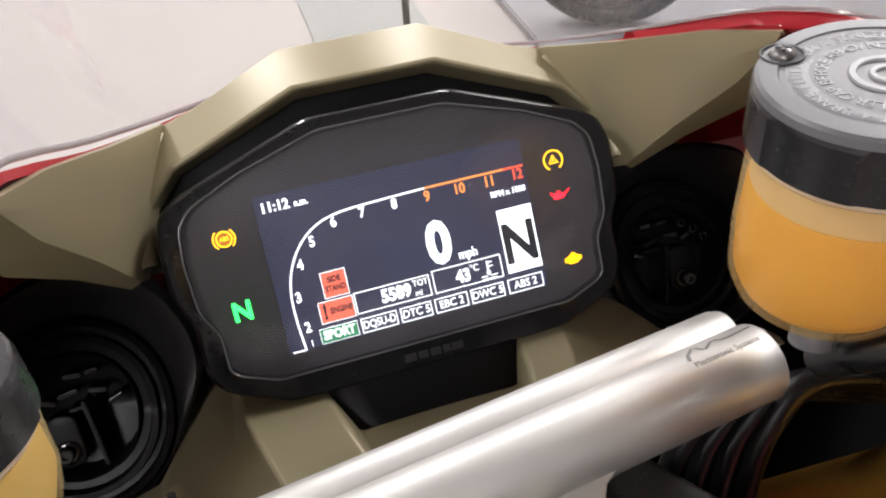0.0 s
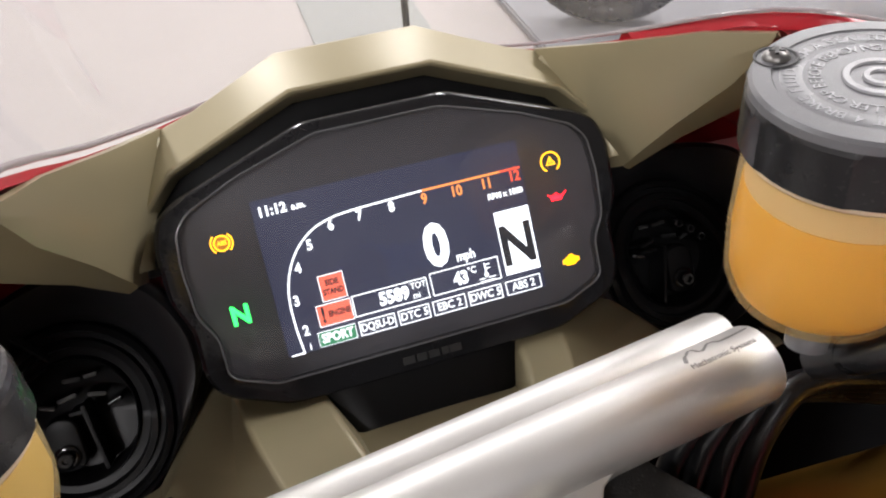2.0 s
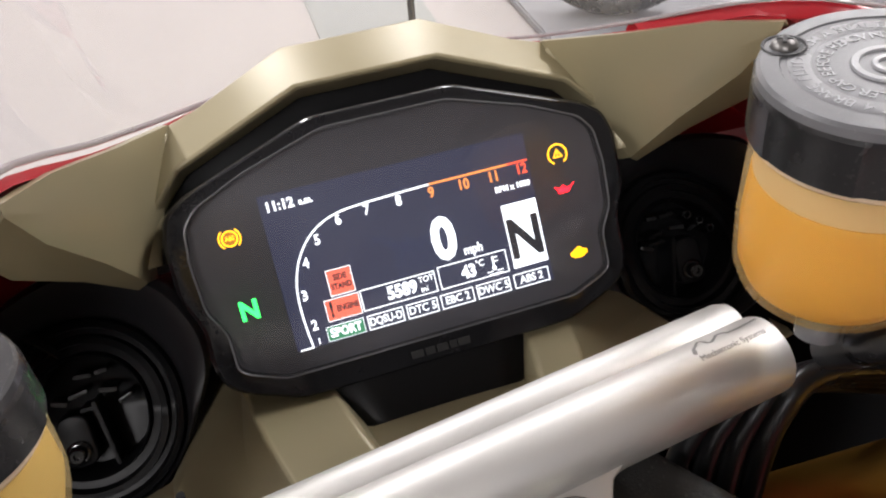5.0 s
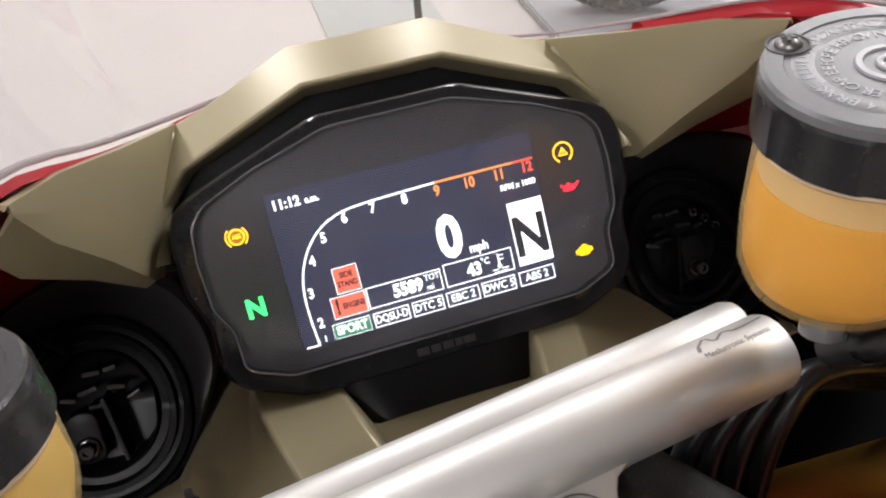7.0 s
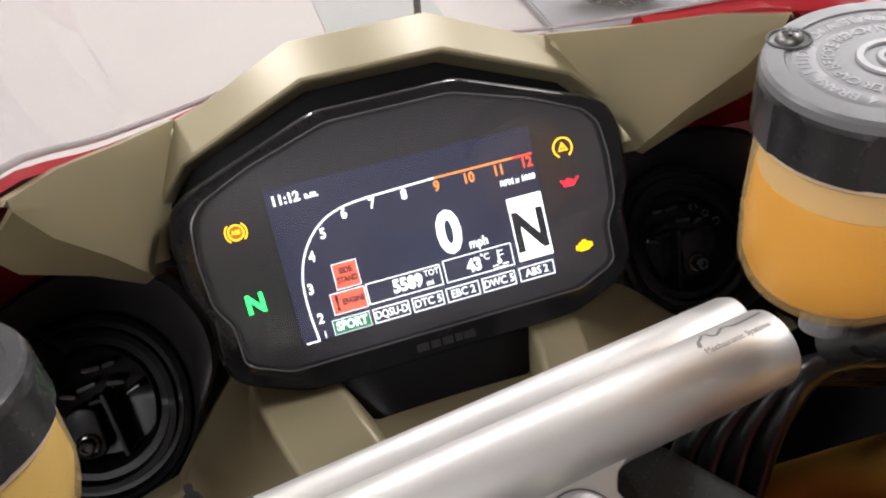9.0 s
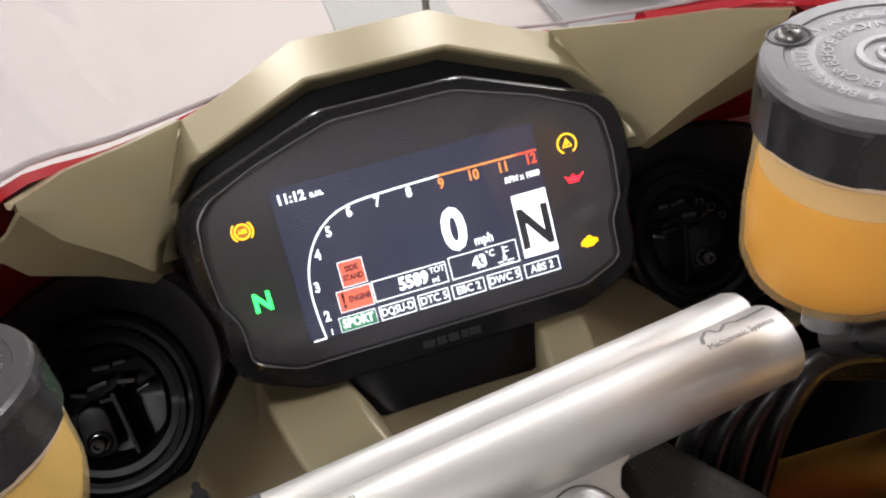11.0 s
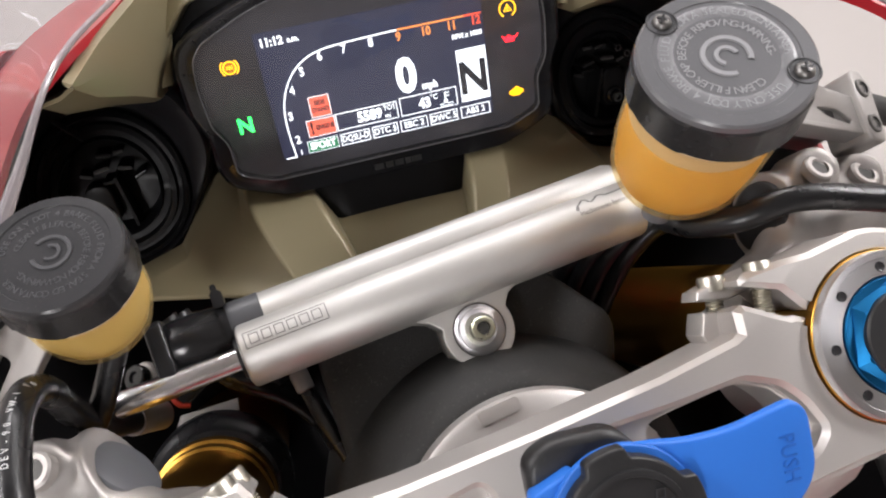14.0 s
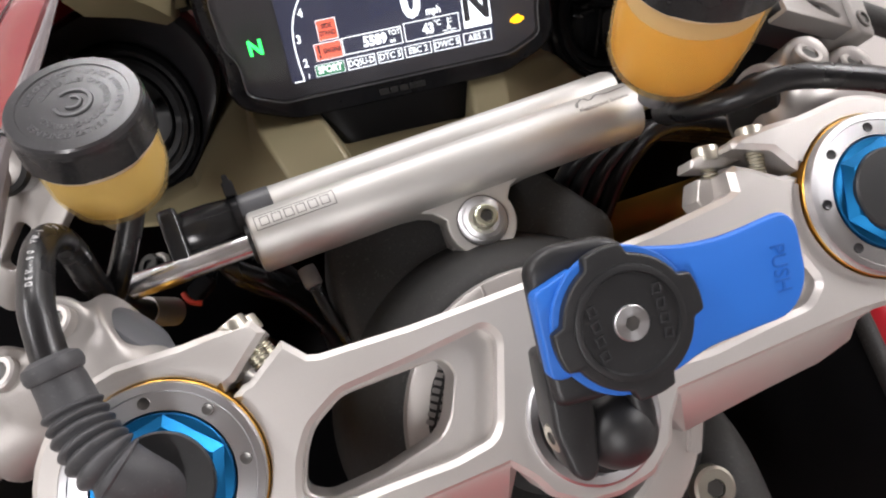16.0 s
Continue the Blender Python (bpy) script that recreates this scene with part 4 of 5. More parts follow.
# ---- steering damper ----
def steering_damper():
    d = thing("steering_damper", D, "satin aluminium steering damper with an electronic valve", "steering damper")
    L = 0.0884
    ax = Matrix.Rotation(radians(90), 4, "Y")
    body = lathe([(0, -L), (0.0100, -L), (0.0119, -L + 0.0008), (0.0126, -L + 0.002), (0.0126, L - 0.004), (0.0121, L - 0.0026), (0, L - 0.0024)], 64, ax)
    part("body", body, ALU, d)
    up = lathe([(0, -0.079), (0.0092, -0.079), (0.0098, -0.078), (0.0098, 0.083), (0.0088, 0.086), (0, 0.0865)], 56, Matrix.Translation((0, 0.0135, -0.0085)) @ ax)
    part("valve_tube", up, ALU, d)
    lug = []
    bx, by = 0.0018, -0.0242
    r = 0.0150
    lug += ring_pts(bx, by, r, 26, radians(160), radians(380), False)
    right = [(bx + 0.0152, by + 0.0070), (bx + 0.0172, by + 0.0098), (bx + 0.0215, by + 0.0118), (bx + 0.030, by + 0.0130), (bx + 0.042, by + 0.0140), (bx + 0.048, by + 0.0180)]
    left = [(bx - 0.054, by + 0.0180), (bx - 0.048, by + 0.0140), (bx - 0.034, by + 0.0130), (bx - 0.0235, by + 0.0118), (bx - 0.0185, by + 0.0098), (bx - 0.0158, by + 0.0070)]
    part("lug", plate([lug + right + [(bx + 0.048, 0.0), (bx - 0.054, 0.0)] + left], -0.0075, 0.0035, 0.0008), ALU, d)
    part("washer", lathe([(0, 0.0), (0.0104, 0.0), (0.0104, 0.0012), (0.0098, 0.0017), (0.0086, 0.0022), (0.0084, 0.0028), (0.0066, 0.0038), (0.0060, 0.0036), (0, 0.0034)], 48), RING_METAL, d, "", pose(bx, by, 0.0035))
    part("washer_rim", lathe([(0.0102, 0.0001), (0.0110, 0.0001), (0.0110, 0.0007), (0.0102, 0.0007)], 40), SCREW_DARK, d, "", pose(bx, by, 0.0035))
    socket_bolt("bolt", d, pose(bx, by, 0.0066), 0.0048, 0.0062, 0.0026, ZINC, "zinc-plated socket bolt")
    part("rod", lathe([(0, -0.139), (0.0044, -0.139), (0.0051, -0.1375), (0.0051, -0.116), (0.0048, -0.1155), (0.0048, -L - 0.0001), (0.0, -L)], 32, ax), CHROME, d)
    part("rod_seal", lathe([(0.0044, -L - 0.0018), (0.0080, -L - 0.0015), (0.0085, -L + 0.001)], 32, ax), BLACK, d)
    con = Matrix.Translation((0, 0.0135, -0.0085)) @ ax
    part("valve_collar", lathe([(0.0096, -0.0755), (0.0102, -0.0758), (0.0102, -0.0900), (0.0, -0.0900)], 40, con), COLLAR_GREY, d, "grey rubber collar")
    part("connector", lathe([(0.0099, -0.0895), (0.0103, -0.0905), (0.0112, -0.1020), (0.0112, -0.1120), (0.0106, -0.1130), (0, -0.1130)], 48, con), SATIN_BLACK, d, "glossy black electrical connector")
    part("connector_flange", moved(plate([rounded([(-0.0125, -0.0135), (0.0150, -0.0135), (0.0150, 0.0118), (-0.0125, 0.0118)], 0.004)], -0.1200, -0.1125, 0.0016), con), SATIN_BLACK, d, "black plug flange")
    part("connector_clip", box(-0.1215, -0.1130, 0.004, 0.011, -0.0245, -0.006, 0.001), SATIN_BLACK, d)
    part("cable_tie", join(lathe([(0.0104, -0.0888), (0.0115, -0.0890), (0.0115, -0.0918), (0.0104, -0.0920)], 32, con), box(-0.0925, -0.0880, 0.0215, 0.0282, -0.004, 0.003, 0.0006), box(-0.0915, -0.0892, 0.0250, 0.0310, 0.001, 0.0022, 0.0004)), SATIN_BLACK, d, "black cable tie")
    # engraved frame with bars, top of the left end
    def wrap(bm, deg0, R=0.01266):
        for v in bm.verts:
            a = v.co.y / R + radians(deg0)
            rr = R + v.co.z
            v.co = Vector((v.co.x, math.sin(a) * rr, math.cos(a) * rr))
        return bm
    def dense(x0, x1, y0, y1):
        return [(x0, y0 + (y1 - y0) * k / 6) for k in range(7)] + [(x1, y1 - (y1 - y0) * k / 6) for k in range(7)]
    mk = plate([dense(-0.0855, -0.0525, -0.0036, 0.0036), dense(-0.0851, -0.0529, -0.0032, 0.0032)], 0, 0.00006)
    part("brand_frame", wrap(mk, 22), MARK, d)
    for k in range(6):
        x = -0.0835 + k * 0.0050
        part("brand_bar", wrap(plate([dense(x, x + 0.0038, -0.0022, 0.0022), dense(x + 0.0004, x + 0.0034, -0.0018, 0.0018)], 0, 0.00006), 22), MARK, d)
    me = words("Mechatronic Systems", 0.0030, 0.0, 0.00004, "LEFT", 0.92)
    bm = bmesh.new()
    bm.from_mesh(me)
    bpy.data.meshes.remove(me)
    bmesh.ops.translate(bm, verts=bm.verts, vec=(0.0580, 0.0, 0.0))
    part("caption", wrap(bm, 18), MARK, d)
    def stroke(pts, t):
        v = [Vector(q) for q in pts]
        rows = [[], []]
        for k, q in enumerate(v):
            dd = (v[min(k + 1, len(v) - 1)] - v[max(k - 1, 0)]).normalized()
            nn = Vector((-dd.y, dd.x)) * t / 2
            rows[0].append((*(q + nn), 0.00008))
            rows[1].append((*(q - nn), 0.00008))
        return loft(rows)
    sw = join(stroke([(0.0577, 0.0020), (0.0588, 0.0042)], 0.0013), stroke([(0.0584, 0.0042), (0.0600, 0.0052), (0.0622, 0.0072), (0.0634, 0.0068), (0.0642, 0.0046), (0.0655, 0.0042), (0.0690, 0.0066), (0.0708, 0.0064), (0.0722, 0.0052), (0.0760, 0.0052), (0.0835, 0.0058)], 0.0009))
    part("swoosh", wrap(sw, 18), MARK, d)
    return d

steering_damper()

# ---- fluid reservoirs ----
def reservoir(name, m, r, cap_h, body_h, label, grey, screws, spout, text_turn, fill, liquid, lean=0.0):
    def leant(bm):
        for q in bm.verts:
            q.co.x += lean * min(0, q.co.z + cap_h)
        return bm
    v = thing(name, m, label, "fluid reservoir", "fluid reservoirs")
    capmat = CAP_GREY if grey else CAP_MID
    n = 96
    def rib(k, rr, h):
        return 1.0 + 0.022 * ((k % 12) / 12) if (rr > r * 1.0 and h < -0.003) else 1.0
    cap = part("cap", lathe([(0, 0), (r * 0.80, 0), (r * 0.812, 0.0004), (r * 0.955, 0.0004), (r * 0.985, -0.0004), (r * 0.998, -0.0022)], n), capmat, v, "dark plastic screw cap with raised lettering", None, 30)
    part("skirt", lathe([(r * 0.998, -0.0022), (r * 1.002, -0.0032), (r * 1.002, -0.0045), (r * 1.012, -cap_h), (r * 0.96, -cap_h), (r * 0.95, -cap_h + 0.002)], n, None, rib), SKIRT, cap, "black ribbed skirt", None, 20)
    outer = "USE ONLY DOT 4 BRAKE FLUID FROM A SEALED CONTAINER "
    inner = "CLEAN FILLER CAP BEFORE REMOVING-WARNING- "
    part("lettering", words_on_ring(outer, r * 0.140, r * 0.665, text_turn, 7.05, 0.00006, 0.004), LETTER if grey else LETTER_DARK, cap, "", pose(0, 0, 0.00012), 0)
    part("lettering", words_on_ring(inner, r * 0.140, r * 0.480, text_turn - 8, 8.3, 0.00006, 0.004), LETTER if grey else LETTER_DARK, cap, "", pose(0, 0, 0.00012), 0)
    logo = loft([[(*q, h) for q in ring_pts(0, 0, rr, 30, radians(30 + text_turn), radians(330 + text_turn), False)] for rr, h in ((r * 0.225, 0), (r * 0.235, 0.0005), (r * 0.285, 0.0005), (r * 0.295, 0))])
    logo2 = loft([[(*q, h) for q in ring_pts(0, 0, rr, 24, radians(60 + text_turn), radians(300 + text_turn), False)] for rr, h in ((r * 0.085, 0), (r * 0.095, 0.0005), (r * 0.135, 0.0005), (r * 0.145, 0))])
    part("emblem", join(logo, logo2), LETTER if grey else LETTER_DARK, cap, "", pose(0, 0, 0.0001))
    if grey:
        part("text_band", lathe([(r * 0.575, 0.00002), (r * 0.58, 0.00007), (r * 0.745, 0.00007), (r * 0.75, 0.00002)], 96), CAP_BAND, cap, "paler ring under the lettering")
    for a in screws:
        q = pose(r * 0.82 * math.cos(radians(a)), r * 0.82 * math.sin(radians(a)), 0.0002)
        # Seat kept dark for the shade of its recess.
        part("screw_seat", lathe([(r * 0.185, 0.0002), (r * 0.18, 0.0005), (r * 0.165, 0.0005), (r * 0.155, 0.0001), (0, 0.0001)], 28), CAP, cap, "", q)
        hd = lathe([(0, 0.0022), (r * 0.055, 0.0021), (r * 0.10, 0.0012), (r * 0.115, 0.0002), (r * 0.115, -0.0005)], 28)
        cross = join(box(-r * 0.065, r * 0.065, -0.0004, 0.0004, 0.0019, 0.00235), box(-0.0004, 0.0004, -r * 0.065, r * 0.065, 0.0019, 0.00235))
        part("screw", hd, SCREW_DARK, cap, "cross-head screw", q @ pose(0, 0, 0, 0, 0, a))
        part("screw_slot", cross, BLACK_DUCT, cap, "", q @ pose(0, 0, 0, 0, 0, a + 20))
    b0, b1 = -cap_h, -cap_h - body_h
    part("collar", leant(lathe([(r * 0.95, b0 + 0.002), (r * 0.985, b0 - 0.0002), (r * 0.985, b0 - 0.0016), (r * 0.93, b0 - 0.003)], 64)), MILKY, v)
    part("tank", leant(lathe([(r * 0.93, b0 - 0.002), (r * 0.95, b0 - 0.005), (r * 0.93, b0 - body_h * 0.55), (r * 0.88, b1 + 0.009), (r * 0.80, b1 + 0.004), (r * 0.62, b1 + 0.001), (0, b1)], 64)), RESERVOIR, v, "translucent amber plastic tank")
    top = b0 - body_h * (1 - fill)
    part("fluid", leant(lathe([(0, top), (r * 0.885, top), (r * 0.895, top - 0.0015), (r * 0.893, b0 - body_h * 0.55), (r * 0.84, b1 + 0.0103), (r * 0.76, b1 + 0.0055), (r * 0.59, b1 + 0.0025), (0, b1 + 0.0013)], 56)), liquid, v, "amber brake fluid")
    part("liner", leant(lathe([(r * 0.885, b0 - 0.002), (r * 0.89, b0 - 0.005), (r * 0.885, top + 0.0003)], 56)), MILKY, v)
    if spout:
        part("spout", tube(spout, 0.0056, 18), CAP_GREY, v, "grey outlet spout")
    return v

reservoir("brake_fluid_reservoir", RR, 0.0288, 0.0160, 0.0490, "round amber brake fluid reservoir with a grey screwed cap", True, (125, -35), [(-0.011, -0.008, -0.056), (-0.016, -0.012, -0.064), (-0.017, -0.013, -0.068)], -60, 0.76, FLUID, 0.11)
reservoir("clutch_fluid_reservoir", RL, 0.02146, 0.0132, 0.0305, "small round amber fluid reservoir with a black cap", False, (), None, 165, 0.93, FLUID_PALE)

# ---- top yoke ----
FX = 0.1235
HOLE_R, HOLE_L = 171.5, 40.4
def front_fork():
    ff = thing("front_fork", Y, "silver top yoke clamping two gold fork legs with blue caps", "motorcycle fork")
    def half(s):
        lobe = ring_pts(FX, 0, 0.0365, 22, radians(-112), radians(84), False)
        if s > 0:
            ear = [(0.1080, 0.0352), (0.0980, 0.0362), (0.0860, 0.0362), (0.0836, 0.0348), (0.0832, 0.0328), (0.0940, 0.0274), (0.0966, 0.0235), (0.0992, 0.0192)]
        else:
            ear = [(0.1080, 0.0352), (0.0930, 0.0356), (0.0870, 0.0352), (0.0842, 0.0303), (0.0948, 0.0216), (0.0968, 0.0199), (0.0992, 0.0192)]
        bore = ring_pts(FX, 0, 0.0288, 60, radians(142), radians(-212.5), False)
        prong = [(0.0880, 0.0215), (0.0803, 0.0272), (0.0770, 0.0262)] if s > 0 else [(0.0808, 0.0262)]
        bar = [(0.0955, 0.0178), (0.0934, 0.0180)] + prong + [(0.0750, 0.0193), (0.0720, 0.0183), (0.0430, 0.0164), (0.0, 0.0160)]
        return [(0.030, -0.0345), (0.100, -0.0345)] + lobe[2:] + ear + bore + bar
    right = half(1)
    left = [(-x, v) for x, v in reversed(half(-1)[:-1])]
    stem = [(-0.0245, -0.0410), (-0.021, -0.0480), (-0.012, -0.0545), (0.0, -0.0560), (0.012, -0.0545), (0.021, -0.0480), (0.0245, -0.0410)]
    outline = stem + right + left
    windows, pockets = [], []
    for s in (1, -1):
        win = rounded([(0.0345, -0.0025), (0.0370, 0.0030), (0.0480, 0.0034), (0.0695, 0.0036), (0.0800, -0.0020), (0.0850, -0.0090), (0.0890, -0.0190), (0.0830, -0.0232), (0.0660, -0.0228), (0.0455, -0.0192), (0.0410, -0.0150)], 0.003)
        poc = rounded([(0.0190, 0.0030), (0.0215, 0.0078), (0.0460, 0.0060), (0.0700, 0.0052), (0.0815, -0.0010), (0.0870, -0.0090), (0.0905, -0.0195), (0.0840, -0.0248), (0.0660, -0.0252), (0.0450, -0.0262), (0.0320, -0.0248), (0.0285, -0.0210)], 0.003)
        windows.append([(s * x, v) for x, v in win])
        pockets.append([(s * x, v) for x, v in poc])
    hole = [ring_pts(0, -0.030, 0.0180, 40)]
    low = plate([outline] + windows + hole, -0.030, -0.0090, 0.0006, 0, 0.0003)
    yb = plate([outline] + pockets + hole, -0.0130, -0.0015, 0.0019, 0)
    for s in (-1, 1):
        p, q = Vector((s * 0.1037, 0.0350, 0)), Vector((s * 0.0740, 0.0165, 0))
        ahead_way = Vector((q.y - p.y, p.x - q.x, 0)).normalized() * s
        near = [f for f in yb.faces if any(0.068 < s * v.co.x < 0.115 and v.co.y > 0.012 for v in f.verts)]
        geom = set(near) | {e for f in near for e in f.edges} | {v for f in near for v in f.verts}
        bmesh.ops.bisect_plane(yb, geom=list(geom), plane_co=p, plane_no=ahead_way)
        for v in yb.verts:
            d = (v.co - p).dot(ahead_way)
            if d > 1e-5 and 0.0735 < s * v.co.x < 0.1038 and v.co.z > -0.008:
                v.co.z -= 0.38 * d
    front_lug = plate([[(0.0722, 0.0322), (0.0738, 0.0352), (0.0800, 0.0360), (0.0930, 0.0357), (0.0930, 0.0290), (0.0836, 0.0284)]], -0.0294, -0.0172, 0.0012)
    back_lug = plate([[(0.0728, 0.0278), (0.0690, 0.0208), (0.0700, 0.0176), (0.0800, 0.0168), (0.0870, 0.0210), (0.0815, 0.0254)]], -0.0293, -0.0165, 0.0012)
    yb = join(yb, low, front_lug, back_lug)
    bmesh.ops.triangulate(yb, faces=[f for f in yb.faces if len(f.verts) > 4])
    y = part("top_yoke", yb, ALU_YOKE, ff, "silver forged aluminium yoke plate", None, 30)
    for s in (-1, 1):
        arcs = [[(s * x, v, z) for x, v in ring_pts(FX, 0, r, 64, radians(137), radians(-207), False)] for r, z in ((0.0290, -0.0040), (0.0290, -0.0016), (0.0294, -0.0013), (0.0312, -0.0013))]
        part("bore_lip", loft(arcs), ALU_YOKE, y, "", None, 30)
    part("stem_collar", lathe([(0.0158, -0.006), (0.0160, -0.002), (0.0172, 0.0004), (0.0182, 0.0012), (0.0206, 0.0012), (0.0214, 0.0004), (0.0214, -0.003)], 64), RING_METAL, y, "", pose(0, -0.030, 0))
    part("stem_bore", lathe([(0.0159, -0.003), (0.0156, -0.006), (0.0154, -0.018), (0, -0.018)], 40), BLACK_DUCT, y, "", pose(0, -0.030, 0))
    for s in (-1, 1):
        rows = [[(s * (x + dx), v, z) for v, z, dx in ((-0.0335, -0.0024, 0.0), (-0.0350, -0.0030, 0.0), (y1, -0.0180, k), (y1 - 0.0006, -0.0200, k), (y1, -0.0290, k), (-0.0330, -0.0290, 0))] for x, y1, k in ((0.0275, -0.0440, 0.003), (0.030, -0.0500, 0.003), (0.060, -0.0482, 0.004), (0.085, -0.0472, 0.004), (0.099, -0.0445, 0.004), (0.105, -0.0392, 0.004))]
        part("rear_flange", loft(rows, True), ALU_YOKE, y, "", None, 30)
    for s in (-1, 1):
        for x, y_bolt, h in ((0.0905, 0.0240, -0.0092), (0.0788, 0.0240, -0.0207)) if s > 0 else ((0.0890, 0.0236, -0.0085), (0.0865, 0.0236, -0.0205)):
            thread = lathe([(0.0027 + 0.0006 * (k % 2), -0.016 + k * 0.0006) for k in range(44)], 20)
            head = lathe([(0.0, 0.0125), (0.0022, 0.0125), (0.0024, 0.0143), (0.0044, 0.0143), (0.0048, 0.0137), (0.0048, 0.0090), (0.0, 0.0090)], 30, None, lambda k, r, z: 1 - 0.04 * (k % 2))
            part("pinch_bolt", join(thread, head), STEEL, y, "zinc-plated pinch bolt", pose(s * x, y_bolt, h) @ pose(0, 0, 0, -90, 0, -13 if s > 0 else 19))
    for side in (-1, 1):
        wide = 0.0335 if side < 0 else 0.0278
        leg = lathe([(0.0282, 0.0), (0.0286, -0.0004), (0.0286, -0.012), (0.0278, -0.032), (0.0278, -0.205), (wide, -0.209), (wide, -0.60), (0, -0.60)], 56)
        seal = lathe([(0.0280, -0.182), (0.0310, -0.1825), (0.0335, -0.186), (0.0355, -0.187), (0.0372, -0.190), (0.0372, -0.207), (0.0350, -0.209)], 56)
        rings = lathe([(0.0277, -0.150), (0.0292, -0.151), (0.0292, -0.157), (0.0284, -0.158), (0.0284, -0.163), (0.0300, -0.164), (0.0300, -0.172), (0.0288, -0.173), (0.0288, -0.177), (0.0277, -0.178)], 56)
        for vert in leg.verts[:] + seal.verts[:] + rings.verts[:]:
            vert.co.y += 0.085 * max(0, -vert.co.z - 0.03)
        f = part("fork_leg", leg, GOLD, ff, "gold anodised fork tube", pose(side * FX, 0, 0))
        if side < 0:
            part("ring_collar", rings, GOLD, f, "stepped gold rings")
            part("dust_seal", seal, RUBBER, f)
        else:
            seal.free()
            rings.free()
        part("preload_ring", lathe([(0.0282, -0.004), (0.0282, 0.0026), (0.0277, 0.0034), (0.0256, 0.0036), (0.0253, 0.0031), (0.0201, 0.0034), (0.0197, 0.0028), (0.0197, -0.002)], 72), RING_METAL, f, "silver ring with small holes")
        for k in range(8):
            a = radians(k * 45 + (HOLE_R if side > 0 else HOLE_L))
            # Discs painted as shaded holes; paler on the left, where light falls in.
            hole_part = lathe([(0, 0.0034), (0.0012, 0.00345), (0.0016, 0.0036), (0.0018, 0.0032)], 18)
            part("hole_shade", hole_part, SCREW_DARK if side < 0 else BLACK_DUCT, f, "", pose(0.0229 * math.cos(a), 0.0229 * math.sin(a), 0))
        part("adjuster", join(lathe([(0.0195, 0.0), (0.0195, 0.0036), (0.0191, 0.0043), (0.0120, 0.0046)], 64), lathe([(0.0196, 0.0030), (0.0190, 0.0047), (0.0158, 0.0068), (0.0146, 0.0070), (0.0130, 0.004)], 6, pose(0, 0, 0, 0, 0, 12))), BLUE_RING, f, "blue anodised hexagon adjuster", None, 20)
        part("plug", lathe([(0.0147, 0.004), (0.0147, 0.0078), (0.0141, 0.0085), (0, 0.0088)], 40), BLACK, f)
    return ff

front_fork()

# ---- clip-on bars ----
def clip_on(side):
    c = thing("clip_on_bar", Y, "cast aluminium clip-on handlebar clamp with two bolts", "handlebar", "clip-on bars")
    s = side
    a, b = Vector((s * 0.1270, 0.0490, -0.0500)), Vector((s * 0.200, 0.0270, -0.0660))
    dirv = (b - a).normalized()
    body = tube([a + dirv * q for q in (0.0005, 0.01, 0.03, 0.05, 0.062)], 0.0185, 32, 6)
    clamp = moved(lathe([(0.0292, -0.031), (0.0360, -0.031), (0.0370, -0.033), (0.0370, -0.060), (0.0292, -0.061), (0.0292, -0.031)], 48), pose(s * FX, 0, 0))
    hump = tube([Vector((s * 0.149, 0.058, -0.056)), Vector((s * 0.1475, 0.0585, -0.040)), Vector((s * 0.1465, 0.0585, -0.0335))], 0.0098, 24, 4)
    hump2 = tube([Vector((s * 0.172, 0.050, -0.062)), Vector((s * 0.170, 0.050, -0.046)), Vector((s * 0.169, 0.0498, -0.0405))], 0.0098, 24, 4)
    web = tube([Vector((s * 0.126, 0.026, -0.046)), Vector((s * 0.144, 0.040, -0.046)), Vector((s * 0.166, 0.040, -0.054))], 0.0155, 20, 6)
    cast = part("clamp_casting", join(body, clamp, hump, hump2, web), CAST, c, "", None, 60)
    rm = cast.modifiers.new("blend", "REMESH")
    rm.mode, rm.voxel_size, rm.use_smooth_shade = "VOXEL", 0.0011, True
    sm = cast.modifiers.new("soften", "SMOOTH")
    sm.iterations, sm.factor = 22, 0.6
    for q in ((0.146, 0.0585, -0.034), (0.1690, 0.0498, -0.0410)):
        socket_bolt("bolt", c, Matrix.Translation((s * q[0], q[1], q[2])) @ pose(0, 0, 0, -24, s * 16, 0), 0.0060, 0.0030, 0.0034, CAST)
    rot = dirv.to_track_quat("Z", "Y").to_matrix().to_4x4()
    # Left plug paler than its twin: the light it catches is in its colour.
    part("end_plug", lathe([(0, -0.003), (0.011, -0.0028), (0.0140, -0.001), (0.0147, 0.001), (0.0142, 0.004)], 40), BLACK if s > 0 else PLUG_GREY, c, "round grey end plug", Matrix.Translation(a) @ (rot if s > 0 else Vector((0.805, 0.551, 0.22)).to_track_quat("Z", "Y").to_matrix().to_4x4() @ Matrix.Diagonal((1, 1, -1, 1))))
    part("handlebar", tube([a + dirv * 0.05, a + dirv * 0.13, a + dirv * 0.30], 0.0115, 24, 4), CAST if s < 0 else BLACK, c)
    return c

clip_on(-1)
clip_on(1)

